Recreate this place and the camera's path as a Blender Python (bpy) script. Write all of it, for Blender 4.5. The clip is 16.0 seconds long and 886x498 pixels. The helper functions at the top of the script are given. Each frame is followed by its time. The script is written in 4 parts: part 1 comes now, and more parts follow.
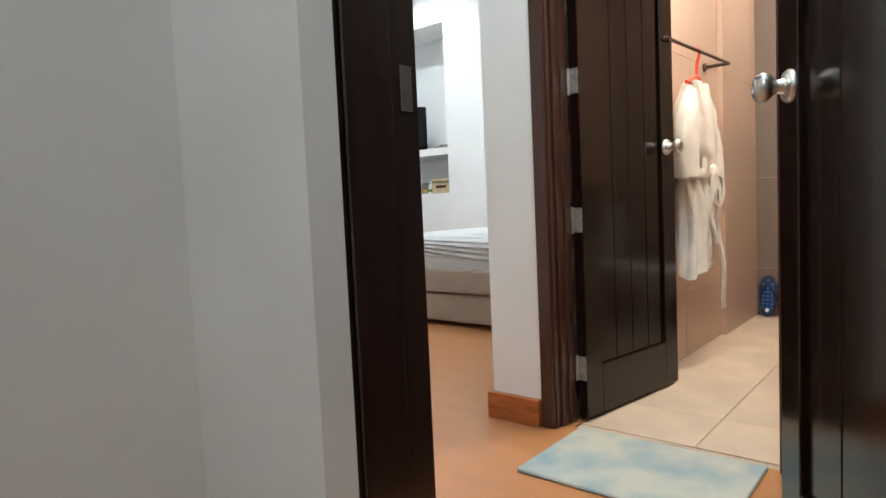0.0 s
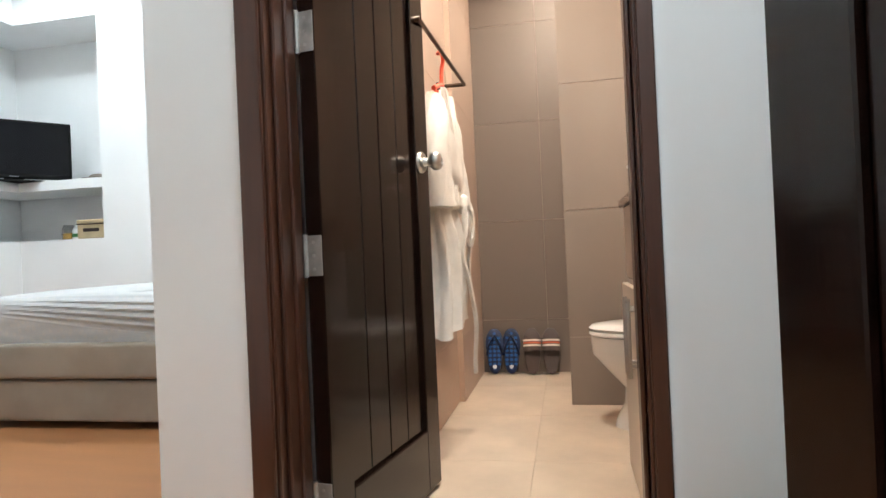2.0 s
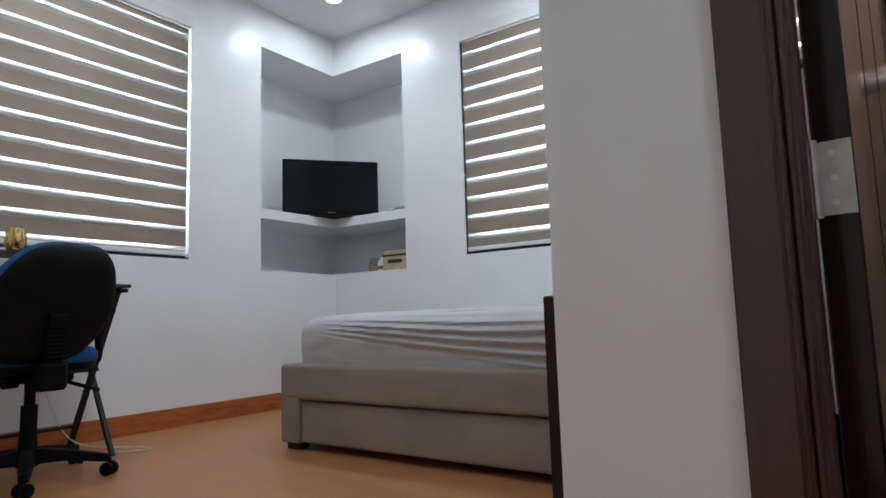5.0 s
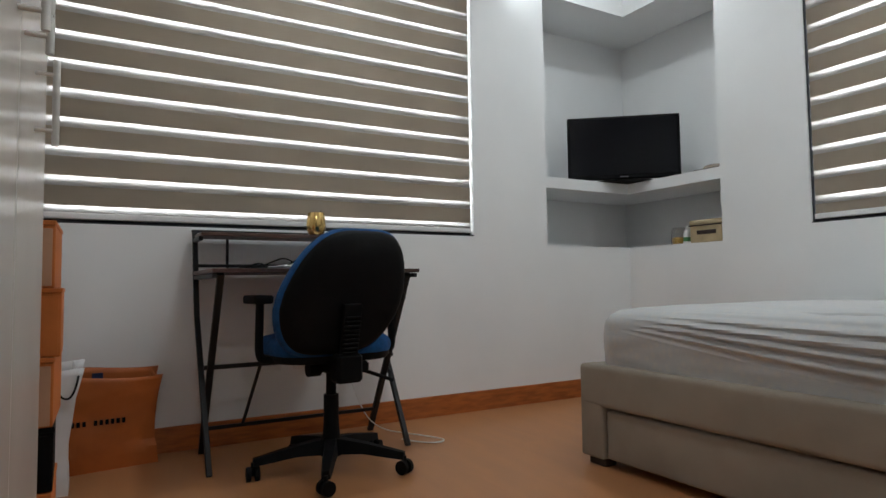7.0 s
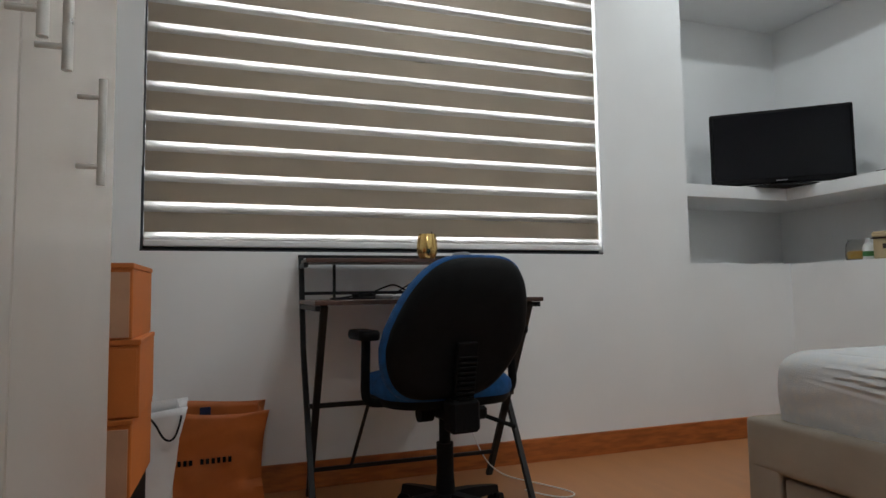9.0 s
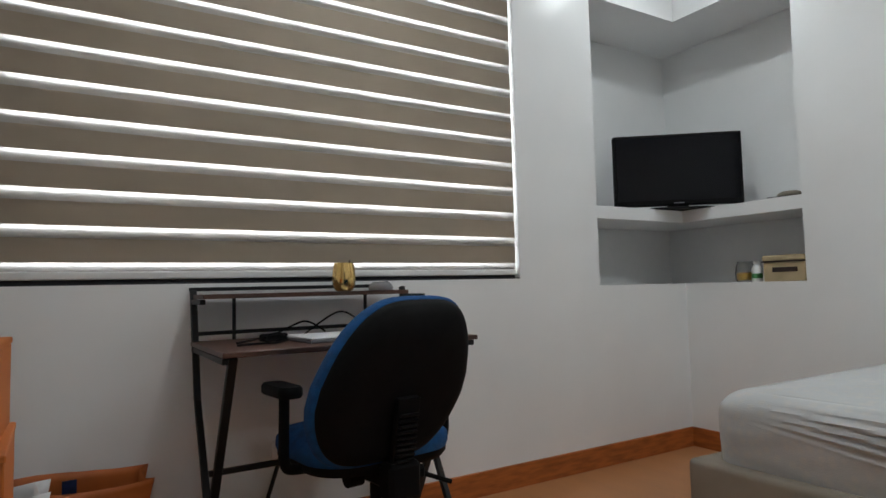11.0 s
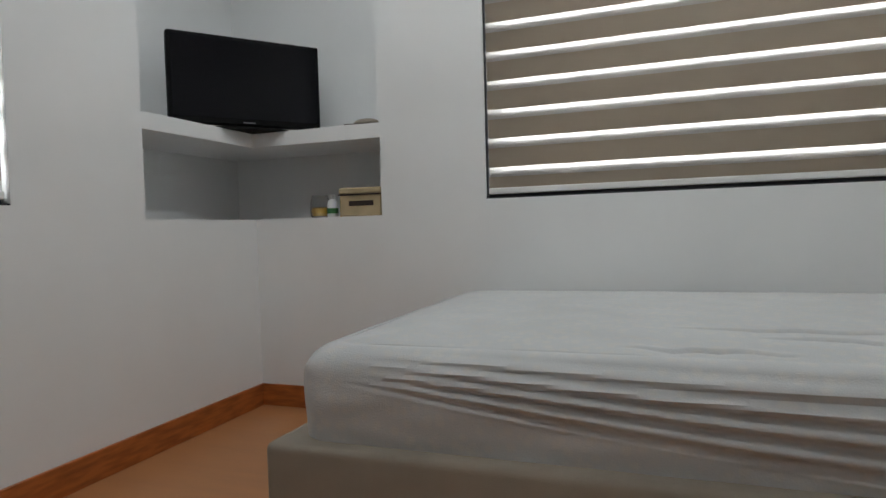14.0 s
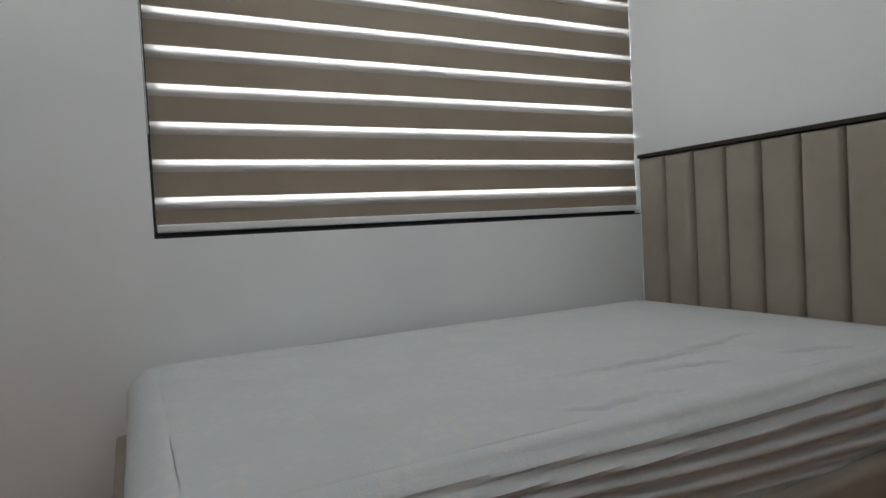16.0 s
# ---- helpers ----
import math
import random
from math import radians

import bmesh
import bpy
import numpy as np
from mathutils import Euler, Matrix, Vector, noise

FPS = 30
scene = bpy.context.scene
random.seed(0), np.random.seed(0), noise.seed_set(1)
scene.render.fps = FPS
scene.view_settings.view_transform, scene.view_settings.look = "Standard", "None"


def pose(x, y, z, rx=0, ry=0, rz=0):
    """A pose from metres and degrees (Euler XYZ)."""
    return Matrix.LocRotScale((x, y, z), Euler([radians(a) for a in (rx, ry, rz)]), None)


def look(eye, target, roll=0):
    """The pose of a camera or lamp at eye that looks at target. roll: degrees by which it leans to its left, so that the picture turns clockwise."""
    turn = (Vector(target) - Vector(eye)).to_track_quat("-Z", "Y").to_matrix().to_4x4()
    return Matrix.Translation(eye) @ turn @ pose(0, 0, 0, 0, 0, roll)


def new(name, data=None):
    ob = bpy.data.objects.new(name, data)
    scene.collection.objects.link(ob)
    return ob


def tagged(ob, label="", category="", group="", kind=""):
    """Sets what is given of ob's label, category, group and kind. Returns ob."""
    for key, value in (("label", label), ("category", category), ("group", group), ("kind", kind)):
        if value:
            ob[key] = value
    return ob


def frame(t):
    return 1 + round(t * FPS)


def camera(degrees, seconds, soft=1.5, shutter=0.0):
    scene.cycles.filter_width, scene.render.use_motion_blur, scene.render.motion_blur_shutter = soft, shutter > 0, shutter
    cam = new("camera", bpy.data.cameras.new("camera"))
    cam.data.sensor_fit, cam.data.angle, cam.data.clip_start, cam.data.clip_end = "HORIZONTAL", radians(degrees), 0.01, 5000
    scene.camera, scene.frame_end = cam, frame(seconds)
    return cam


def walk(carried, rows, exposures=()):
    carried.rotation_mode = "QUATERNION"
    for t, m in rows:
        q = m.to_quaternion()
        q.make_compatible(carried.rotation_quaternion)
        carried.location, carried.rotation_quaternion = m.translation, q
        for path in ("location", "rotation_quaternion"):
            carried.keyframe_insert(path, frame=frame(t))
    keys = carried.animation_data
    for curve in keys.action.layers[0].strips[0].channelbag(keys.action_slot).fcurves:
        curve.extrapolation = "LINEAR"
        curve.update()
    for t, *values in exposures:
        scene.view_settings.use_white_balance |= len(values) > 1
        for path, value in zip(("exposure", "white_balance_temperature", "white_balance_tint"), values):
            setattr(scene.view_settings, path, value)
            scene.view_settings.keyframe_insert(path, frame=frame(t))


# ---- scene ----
cam = camera(71.6, 16.0)
PATH = [
    (0, (-0.096, 0.425, 0.816), (-1.381, 1.952, 0.683), -2.6),
    (0.5, (-0.274, 0.591, 0.828), (-1.236, 2.344, 0.809), -2.6),
    (1, (-0.428, 0.805, 0.782), (-1.125, 2.679, 0.784), -2.7),
    (1.5, (-0.541, 1.003, 0.755), (-1.054, 2.936, 0.764), -2.6),
    (2, (-0.614, 1.175, 0.743), (-1.003, 3.136, 0.757), -2.5),
    (2.5, (-0.649, 1.317, 0.71), (-0.947, 3.295, 0.733), -2.6),
    (3, (-0.669, 1.397, 0.67), (-0.94, 3.379, 0.701), -2.5),
    (3.5, (-0.712, 1.462, 0.6), (-1.02, 3.435, 0.709), -2.5),
    (4, (-0.835, 1.513, 0.595), (-1.386, 3.426, 0.786), -2.1),
    (4.5, (-0.981, 1.583, 0.598), (-1.828, 3.382, 0.814), -2.0),
    (5, (-1.132, 1.598, 0.598), (-2.272, 3.227, 0.821), -1.8),
    (7.5, (-1.677, 1.945, 0.755), (-3.506, 2.744, 0.876), -0.8),
    (8, (-1.757, 1.99, 0.766), (-3.646, 2.631, 0.909), -0.8),
    (10.5, (-2.109, 1.93, 0.948), (-3.933, 2.742, 1.071), -1.1),
    (11, (-2.197, 1.882, 0.972), (-3.9, 2.923, 1.1), -1.4),
    (11.5, (-2.246, 1.924, 0.986), (-3.818, 3.154, 1.106), -1.7),
    (12, (-2.363, 1.975, 0.997), (-3.7, 3.458, 1.115), -1.9),
    (12.5, (-2.355, 2.072, 1.0), (-3.528, 3.687, 1.127), -2.0),
    (13, (-2.418, 2.157, 1.045), (-3.382, 3.905, 1.162), -1.9),
    (13.5, (-2.424, 2.292, 0.907), (-3.282, 4.099, 0.914), -1.7),
    (14, (-2.637, 2.408, 0.901), (-3.312, 4.289, 0.829), -1.7),
    (14.5, (-2.927, 2.53, 0.912), (-3.321, 4.488, 0.806), -1.8),
    (15, (-3.175, 2.626, 0.902), (-3.151, 4.625, 0.822), -2.2),
    (15.5, (-3.408, 2.676, 0.958), (-2.946, 4.619, 0.862), -2.7),
    (16, (-3.465, 2.816, 1.01), (-2.555, 4.596, 0.939), -3.1),
]
EXPOSURES = [(0.0, 1.12, 6250, 5), (1.0, 1.34, 6150, 5), (3.0, 1.24, 6200, 5), (3.5, 1.31, 6100, 6), (4.5, 0.77, 5900, 8), (5.0, 0.2, 5900, 8), (7.5, -0.05, 6500, 8),
             (10.5, -0.07, 6500, 8), (12.5, -0.4, 6600, 9), (14.5, -0.17, 6600, 9), (15.2, -0.15, 6400, 9), (16.0, -0.55, 6500, 9)]
walk(cam, [(t, look(eye, target, roll)) for t, eye, target, roll in PATH], EXPOSURES)

# ---- world and light ----
world = bpy.data.worlds.new("world")
scene.world = world
world.use_nodes = True
wn = world.node_tree.nodes
sky = wn.new("ShaderNodeTexSky")
sky.sky_type, sky.sun_disc = "NISHITA", False
sky.sun_elevation, sky.sun_rotation = radians(50), radians(140)
world.node_tree.links.new(sky.outputs[0], wn["Background"].inputs[0])
wn["Background"].inputs[1].default_value = 0.12
sun = new("sun", bpy.data.lights.new("sun", "SUN"))
sun.data.energy, sun.data.angle, sun.data.color = 2.0, radians(0.5), (1, 0.96, 0.9)
sun.matrix_world = look((3, -6, 8), (0, 0, 0))


def lamp(name, loc, power, size, color):
    ob = new(name, bpy.data.lights.new(name, "AREA"))
    ob.data.shape, ob.data.size, ob.data.energy, ob.data.color = "DISK", size, power, color
    ob.location = loc
    return ob


COOL, WARM = (0.9, 0.96, 1.0), (1.0, 0.87, 0.74)
BED_LAMPS = [(-4.12, 4.6), (-2.35, 4.5), (-4.0, 2.85), (-2.35, 2.85)]
for (lx, ly), watts in zip(BED_LAMPS, (6, 12.5, 9.5, 6)):
    lamp("downlight_lamp", (lx, ly, 2.875), watts, 0.1, COOL)
lamp("hall_lamp", (-0.35, 1.75, 2.875), 11, 0.1, COOL)
lamp("entry_lamp", (-0.2, -0.5, 2.875), 10, 0.1, COOL)
lamp("bath_lamp", (-0.72, 3.2, 2.475), 20, 0.3, WARM)
lamp("shower_lamp", (-0.5, 4.55, 2.475), 7, 0.1, WARM)


# ---- materials ----
def mat(name, color, rough=0.5, metal=0.0, vary=0.06, scale=6.0, bump=0.05, bump_scale=60.0, stretch=(1, 1, 1),
        coat=0.0, spec=0.5, color2=None, island=0.0):
    m = bpy.data.materials.new(name)
    m.use_nodes = True
    n, l = m.node_tree.nodes, m.node_tree.links
    b = n["Principled BSDF"]
    b.inputs["Roughness"].default_value, b.inputs["Metallic"].default_value = rough, metal
    b.inputs["Coat Weight"].default_value, b.inputs["Specular IOR Level"].default_value = coat, spec
    tc, mp = n.new("ShaderNodeTexCoord"), n.new("ShaderNodeMapping")
    mp.inputs["Scale"].default_value = stretch
    l.new(tc.outputs["Object"], mp.inputs[0])
    n1, n2 = n.new("ShaderNodeTexNoise"), n.new("ShaderNodeTexNoise")
    n1.inputs["Scale"].default_value, n1.inputs["Detail"].default_value = scale, 5
    n2.inputs["Scale"].default_value, n2.inputs["Detail"].default_value = bump_scale, 3
    l.new(mp.outputs[0], n1.inputs[0]), l.new(mp.outputs[0], n2.inputs[0])
    mix = n.new("ShaderNodeMix")
    mix.data_type = "RGBA"
    c2 = color2 or tuple(c * (1 - 3 * vary) for c in color)
    mix.inputs["A"].default_value, mix.inputs["B"].default_value = (*c2, 1), (*[min(1, c * (1 + vary)) for c in color], 1)
    ramp = n.new("ShaderNodeMapRange")
    ramp.inputs["From Min"].default_value, ramp.inputs["From Max"].default_value = 0.3, 0.6
    l.new(n1.outputs["Fac"], ramp.inputs[0]), l.new(ramp.outputs[0], mix.inputs["Factor"])
    out = mix.outputs["Result"]
    if island:
        info, hsv, mr = n.new("ShaderNodeObjectInfo"), n.new("ShaderNodeHueSaturation"), n.new("ShaderNodeMapRange")
        mr.inputs["To Min"].default_value, mr.inputs["To Max"].default_value = 1 - island, 1 + island
        l.new(info.outputs["Random"], mr.inputs[0]), l.new(mr.outputs[0], hsv.inputs["Value"]), l.new(out, hsv.inputs["Color"])
        out = hsv.outputs[0]
    l.new(out, b.inputs["Base Color"])
    rr = n.new("ShaderNodeMapRange")
    rr.inputs["To Min"].default_value, rr.inputs["To Max"].default_value = max(0, rough - 0.03), min(1, rough + 0.04)
    l.new(n1.outputs["Fac"], rr.inputs[0]), l.new(rr.outputs[0], b.inputs["Roughness"])
    if bump:
        bp = n.new("ShaderNodeBump")
        bp.inputs["Strength"].default_value, bp.inputs["Distance"].default_value = bump, 0.01
        l.new(n2.outputs["Fac"], bp.inputs["Height"]), l.new(bp.outputs[0], b.inputs["Normal"])
    return m


def translucent(m, weight, color):
    n, l = m.node_tree.nodes, m.node_tree.links
    t, mx = n.new("ShaderNodeBsdfTranslucent"), n.new("ShaderNodeMixShader")
    t.inputs[0].default_value, mx.inputs[0].default_value = (*color, 1), weight
    l.new(n["Principled BSDF"].outputs[0], mx.inputs[1]), l.new(t.outputs[0], mx.inputs[2])
    l.new(mx.outputs[0], n["Material Output"].inputs[0])
    return m


def glow(name, color, strength):
    m = bpy.data.materials.new(name)
    m.use_nodes = True
    b = m.node_tree.nodes["Principled BSDF"]
    b.inputs["Emission Color"].default_value, b.inputs["Emission Strength"].default_value = (*color, 1), strength
    return m


PAINT = mat("white_paint", (0.85, 0.86, 0.86), 0.3, vary=0.015, scale=1.5, bump=0.03, bump_scale=25, spec=0.4)
CEIL = mat("ceiling_paint", (0.82, 0.82, 0.81), 0.7, vary=0.01, scale=2, bump=0.02)
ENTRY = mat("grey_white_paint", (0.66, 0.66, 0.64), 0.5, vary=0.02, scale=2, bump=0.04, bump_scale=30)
BASE = mat("orange_wood_base", (0.42, 0.125, 0.03), 0.4, vary=0.12, scale=8, stretch=(1, 1, 6), bump=0.04)
FLOOR = mat("laminate", (0.44, 0.195, 0.078), 0.4, vary=0.03, scale=3, bump=0.03, bump_scale=40, stretch=(0.6, 4, 1), island=0.012)
BTILE = mat("beige_floor_tile", (0.6, 0.475, 0.362), 0.42, vary=0.05, scale=4, bump=0.02, island=0.02)
PTILE = mat("peach_wall_tile", (0.5, 0.36, 0.275), 0.38, vary=0.015, scale=2, bump=0.01, bump_scale=12, island=0.01)
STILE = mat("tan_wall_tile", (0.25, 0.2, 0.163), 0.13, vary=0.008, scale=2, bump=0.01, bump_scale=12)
# reddish frame wood, lightened in colour for the warm bathroom light on its jamb
LITFRAMEW = mat("frame_wood_warm_lit", (0.062, 0.023, 0.0125), 0.3, vary=0.05, scale=10, stretch=(9, 9, 0.5), bump=0.03, bump_scale=40, coat=0.2)
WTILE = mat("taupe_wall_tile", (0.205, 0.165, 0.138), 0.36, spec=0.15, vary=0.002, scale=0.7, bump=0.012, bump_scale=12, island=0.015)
GROUT = mat("grout", (0.42, 0.345, 0.29), 0.8)
FGROUT = mat("floor_grout", (0.52, 0.41, 0.31), 0.8)
DOORW = mat("espresso_wood", (0.011, 0.005, 0.0034), 0.16, vary=0.12, scale=10, stretch=(9, 9, 0.5), bump=0.015, bump_scale=30, coat=0.1, spec=0.3)
FRAMEW = mat("frame_wood", (0.02, 0.0085, 0.006), 0.3, vary=0.15, scale=10, stretch=(9, 9, 0.5), bump=0.06, bump_scale=40, coat=0.2)
STEEL = mat("brushed_steel", (0.62, 0.6, 0.57), 0.28, 1.0, vary=0.03, scale=30, bump=0.02)
DULL = mat("hinge_steel", (0.5, 0.48, 0.45), 0.45, 0.85, vary=0.08, scale=30)
BRONZE = mat("dark_bronze", (0.1, 0.07, 0.05), 0.35, 0.8)
SLAT = translucent(mat("taupe_blind", (0.42, 0.355, 0.285), 0.85, vary=0.03, scale=3, bump=0.25, bump_scale=300), 0.3, (0.2, 0.165, 0.12))
SHEER = bpy.data.materials.new("sheer")
SHEER.use_nodes = True
_n, _l = SHEER.node_tree.nodes, SHEER.node_tree.links
_t, _p, _m = _n.new("ShaderNodeBsdfTranslucent"), _n.new("ShaderNodeBsdfTransparent"), _n.new("ShaderNodeMixShader")
_t.inputs[0].default_value, _m.inputs[0].default_value = (0.62, 0.6, 0.58, 1), 0.72
_l.new(_p.outputs[0], _m.inputs[1]), _l.new(_t.outputs[0], _m.inputs[2]), _l.new(_m.outputs[0], _n["Material Output"].inputs[0])
WPLASTIC = mat("white_plastic", (0.78, 0.78, 0.77), 0.4, vary=0.02)
ALU = mat("window_aluminium", (0.55, 0.56, 0.57), 0.35, 0.6)
# near-black that puts the dark gaps round the blinds into colour
DARKGAP = mat("dark_gap", (0.02, 0.022, 0.03), 0.5)
SKYGLOW = glow("daylight", (0.92, 0.97, 1.0), 9.0)
LENS = glow("lamp_lens", (0.95, 0.98, 1.0), 8.0)
UPHOL = mat("greige_upholstery", (0.34, 0.295, 0.24), 0.85, vary=0.04, scale=5, bump=0.25, bump_scale=400)
BLACKP = mat("black_plastic", (0.0045, 0.0045, 0.005), 0.6, vary=0.1, scale=20, bump=0.08, bump_scale=200, spec=0.13)
BLUE = mat("blue_fabric", (0.003, 0.072, 0.23), 0.9, vary=0.1, scale=30, bump=0.3, bump_scale=500)
BLACKM = mat("black_metal", (0.012, 0.012, 0.013), 0.45, 0.0, spec=0.3, vary=0.1)
DESKW = mat("walnut_board", (0.085, 0.035, 0.022), 0.4, vary=0.2, scale=8, stretch=(8, 0.7, 1), bump=0.04)
SCREEN = mat("tv_screen", (0.004, 0.004, 0.006), 0.15, vary=0, bump=0, spec=0.2)
CERAMIC = mat("ceramic", (0.75, 0.73, 0.7), 0.12, vary=0.01, bump=0)
VANITY = mat("vanity_taupe", (0.3, 0.235, 0.19), 0.3, vary=0.03, scale=3, bump=0)
VDOOR = mat("vanity_door", (0.5, 0.41, 0.34), 0.3, vary=0.02, scale=3, bump=0)
VTOP = mat("vanity_top", (0.24, 0.165, 0.125), 0.25, vary=0.04, scale=6, bump=0)
TERRY = mat("white_terry", (0.8, 0.76, 0.7), 0.95, vary=0.04, scale=12, bump=0.6, bump_scale=350)
CORAL = mat("coral_plastic", (0.85, 0.1, 0.05), 0.35)
WARDW = mat("wardrobe_white", (0.6, 0.56, 0.51), 0.25, vary=0.015, scale=2, bump=0)
OBOX = mat("orange_card", (0.6, 0.17, 0.03), 0.6, vary=0.04, scale=8)
PBOX = mat("pale_orange_card", (0.6, 0.35, 0.22), 0.65, vary=0.04, scale=8)
OBAG = mat("orange_paper", (0.48, 0.125, 0.022), 0.6, vary=0.06, scale=7, bump=0.12, bump_scale=9)
WBAG = mat("white_paper", (0.72, 0.72, 0.72), 0.5, vary=0.03, scale=7, bump=0.12, bump_scale=9)
GOLD = mat("gold_metal", (0.75, 0.52, 0.2), 0.18, 1.0, vary=0.03)
MAT1 = mat("bath_mat_fabric", (0.5, 0.5, 0.43), 0.95, vary=0.05, scale=5, bump=0.6, bump_scale=250, color2=(0.24, 0.36, 0.42))
BSOLE = mat("blue_rubber", (0.003, 0.014, 0.06), 0.5, vary=0.2, scale=40, bump=0.2)
BSOLE2 = mat("light_blue_rubber", (0.012, 0.09, 0.3), 0.5)
BROWNR = mat("brown_rubber", (0.085, 0.062, 0.055), 0.6, vary=0.08)
STRIPEW = mat("cream_stripe", (0.75, 0.68, 0.6), 0.6)
STRIPEO = mat("orange_stripe", (0.6, 0.13, 0.06), 0.6)
CANVAS = mat("beige_canvas", (0.5, 0.4, 0.24), 0.85, vary=0.06, scale=9, bump=0.3, bump_scale=300)
DBROWN = mat("dark_brown_fabric", (0.035, 0.022, 0.017), 0.8)
TEAL = mat("teal_plastic", (0.02, 0.19, 0.2), 0.4)
PAPER = mat("paper", (0.7, 0.7, 0.72), 0.7, vary=0.02)
GREEN = mat("green_label", (0.05, 0.2, 0.06), 0.5)
YELLOW = mat("yellow_label", (0.6, 0.35, 0.05), 0.5)
GREYP = mat("grey_plastic", (0.22, 0.22, 0.24), 0.5)
PLATE = mat("strike_plate_steel", (0.26, 0.25, 0.24), 0.35, 0.8)
GLASS = bpy.data.materials.new("glass")
GLASS.use_nodes = True
_b = GLASS.node_tree.nodes["Principled BSDF"]
_b.inputs["Transmission Weight"].default_value, _b.inputs["Roughness"].default_value = 1.0, 0.03


# ---- mesh helpers ----
def obj(name, bm, material, parent=None, label="", smooth=False, mods=()):
    me = bpy.data.meshes.new(name)
    bmesh.ops.recalc_face_normals(bm, faces=bm.faces[:])
    bm.to_mesh(me)
    bm.free()
    for mm in (material if isinstance(material, (list, tuple)) else [material]):
        me.materials.append(mm)
    if smooth:
        me.shade_smooth()
        me.set_sharp_from_angle(angle=radians(40))
    ob = new(name, me)
    if parent is not None:
        ob.parent = parent
    if label:
        ob["label"] = label
    return ob


part = obj


def thing(name, loc, label, category, group="", kind="", rz=0):
    e = new(name)
    e.empty_display_size = 0.1
    e.matrix_world = pose(*loc, 0, 0, rz)
    return tagged(e, label, category, group, kind)


def bx(x0, x1, y0, y1, z0, z1, bevel=0.0, bm=None, seg=1):
    """A box, with bevelled edges, added to bm."""
    own = bmesh.new()
    bmesh.ops.create_cube(own, size=1)
    for v in own.verts:
        v.co = Vector(((x0 + x1) / 2 + v.co.x * (x1 - x0), (y0 + y1) / 2 + v.co.y * (y1 - y0), (z0 + z1) / 2 + v.co.z * (z1 - z0)))
    if bevel:
        bmesh.ops.bevel(own, geom=own.edges[:], offset=bevel, segments=seg, affect="EDGES", profile=0.6)
    return merge(bm, own)


def merge(bm, own):
    if bm is None:
        return own
    me = bpy.data.meshes.new("tmp")
    own.to_mesh(me)
    own.free()
    bm.from_mesh(me)
    bpy.data.meshes.remove(me)
    return bm


def bar(p0, p1, r, bm=None, seg=12, r2=None):
    """A round bar from p0 to p1."""
    own = bmesh.new()
    p0, p1 = Vector(p0), Vector(p1)
    bmesh.ops.create_cone(own, cap_ends=True, segments=seg, radius1=r, radius2=r if r2 is None else r2, depth=(p1 - p0).length)
    own.transform(Matrix.Translation((p0 + p1) / 2) @ (p1 - p0).to_track_quat("Z", "Y").to_matrix().to_4x4())
    return merge(bm, own)


def beam(p0, p1, w, d, bm=None, bevel=0.002):
    """A square tube from p0 to p1."""
    p0, p1 = Vector(p0), Vector(p1)
    own = bx(-w / 2, w / 2, -d / 2, d / 2, 0, (p1 - p0).length, bevel)
    own.transform(Matrix.Translation(p0) @ (p1 - p0).to_track_quat("Z", "Y").to_matrix().to_4x4())
    return merge(bm, own)


def lathe(profile, bm=None, seg=24, m=None):
    """A turned body from (radius, height) pairs."""
    own = bmesh.new()
    rings = []
    for r, z in profile:
        rings.append([own.verts.new((r * math.cos(2 * math.pi * i / seg), r * math.sin(2 * math.pi * i / seg), z)) for i in range(seg)])
    for a, b in zip(rings, rings[1:]):
        for i in range(seg):
            own.faces.new((a[i], a[(i + 1) % seg], b[(i + 1) % seg], b[i]))
    own.faces.new(rings[0]), own.faces.new(rings[-1])
    if m is not None:
        own.transform(m)
    return merge(bm, own)


def loft(rings, bm=None, caps=True, closed=True):
    """Skin over rings of points."""
    own = bmesh.new()
    vs = [[own.verts.new(p) for p in r] for r in rings]
    for a, b in zip(vs, vs[1:]):
        k = len(a)
        for i in range(k if closed else k - 1):
            own.faces.new((a[i], a[(i + 1) % k], b[(i + 1) % k], b[i]))
    if caps and closed:
        own.faces.new(vs[0]), own.faces.new(vs[-1])
    return merge(bm, own)


def prism(outline, z0, z1, bm=None, bevel=0.0):
    """An outline in the plane, drawn up from z0 to z1."""
    own = bmesh.new()
    a = [own.verts.new((x, y, z0)) for x, y in outline]
    f = own.faces.new(a)
    g = bmesh.ops.extrude_face_region(own, geom=[f])
    for v in g["geom"]:
        if isinstance(v, bmesh.types.BMVert):
            v.co.z = z1
    if bevel:
        bmesh.ops.bevel(own, geom=own.edges[:], offset=bevel, segments=2, affect="EDGES", profile=0.6)
    return merge(bm, own)


def tube(points, r, name, material, parent=None, label=""):
    cu = bpy.data.curves.new(name, "CURVE")
    cu.dimensions, cu.bevel_depth, cu.bevel_resolution = "3D", r, 2
    s = cu.splines.new("NURBS")
    s.points.add(len(points) - 1)
    for p, c in zip(s.points, points):
        p.co = (*c, 1)
    s.use_endpoint_u, s.order_u = True, 3
    tmp = bpy.data.objects.new("tmp", cu)
    me = bpy.data.meshes.new_from_object(tmp)
    bpy.data.objects.remove(tmp)
    me.name = name
    me.materials.clear()
    me.materials.append(material)
    ob = new(name, me)
    ob.parent = parent
    if label:
        ob["label"] = label
    return ob


def struct(name, bm, material, label="", category="wall"):
    return tagged(obj(name, bm, material), label, category, "", "structure")


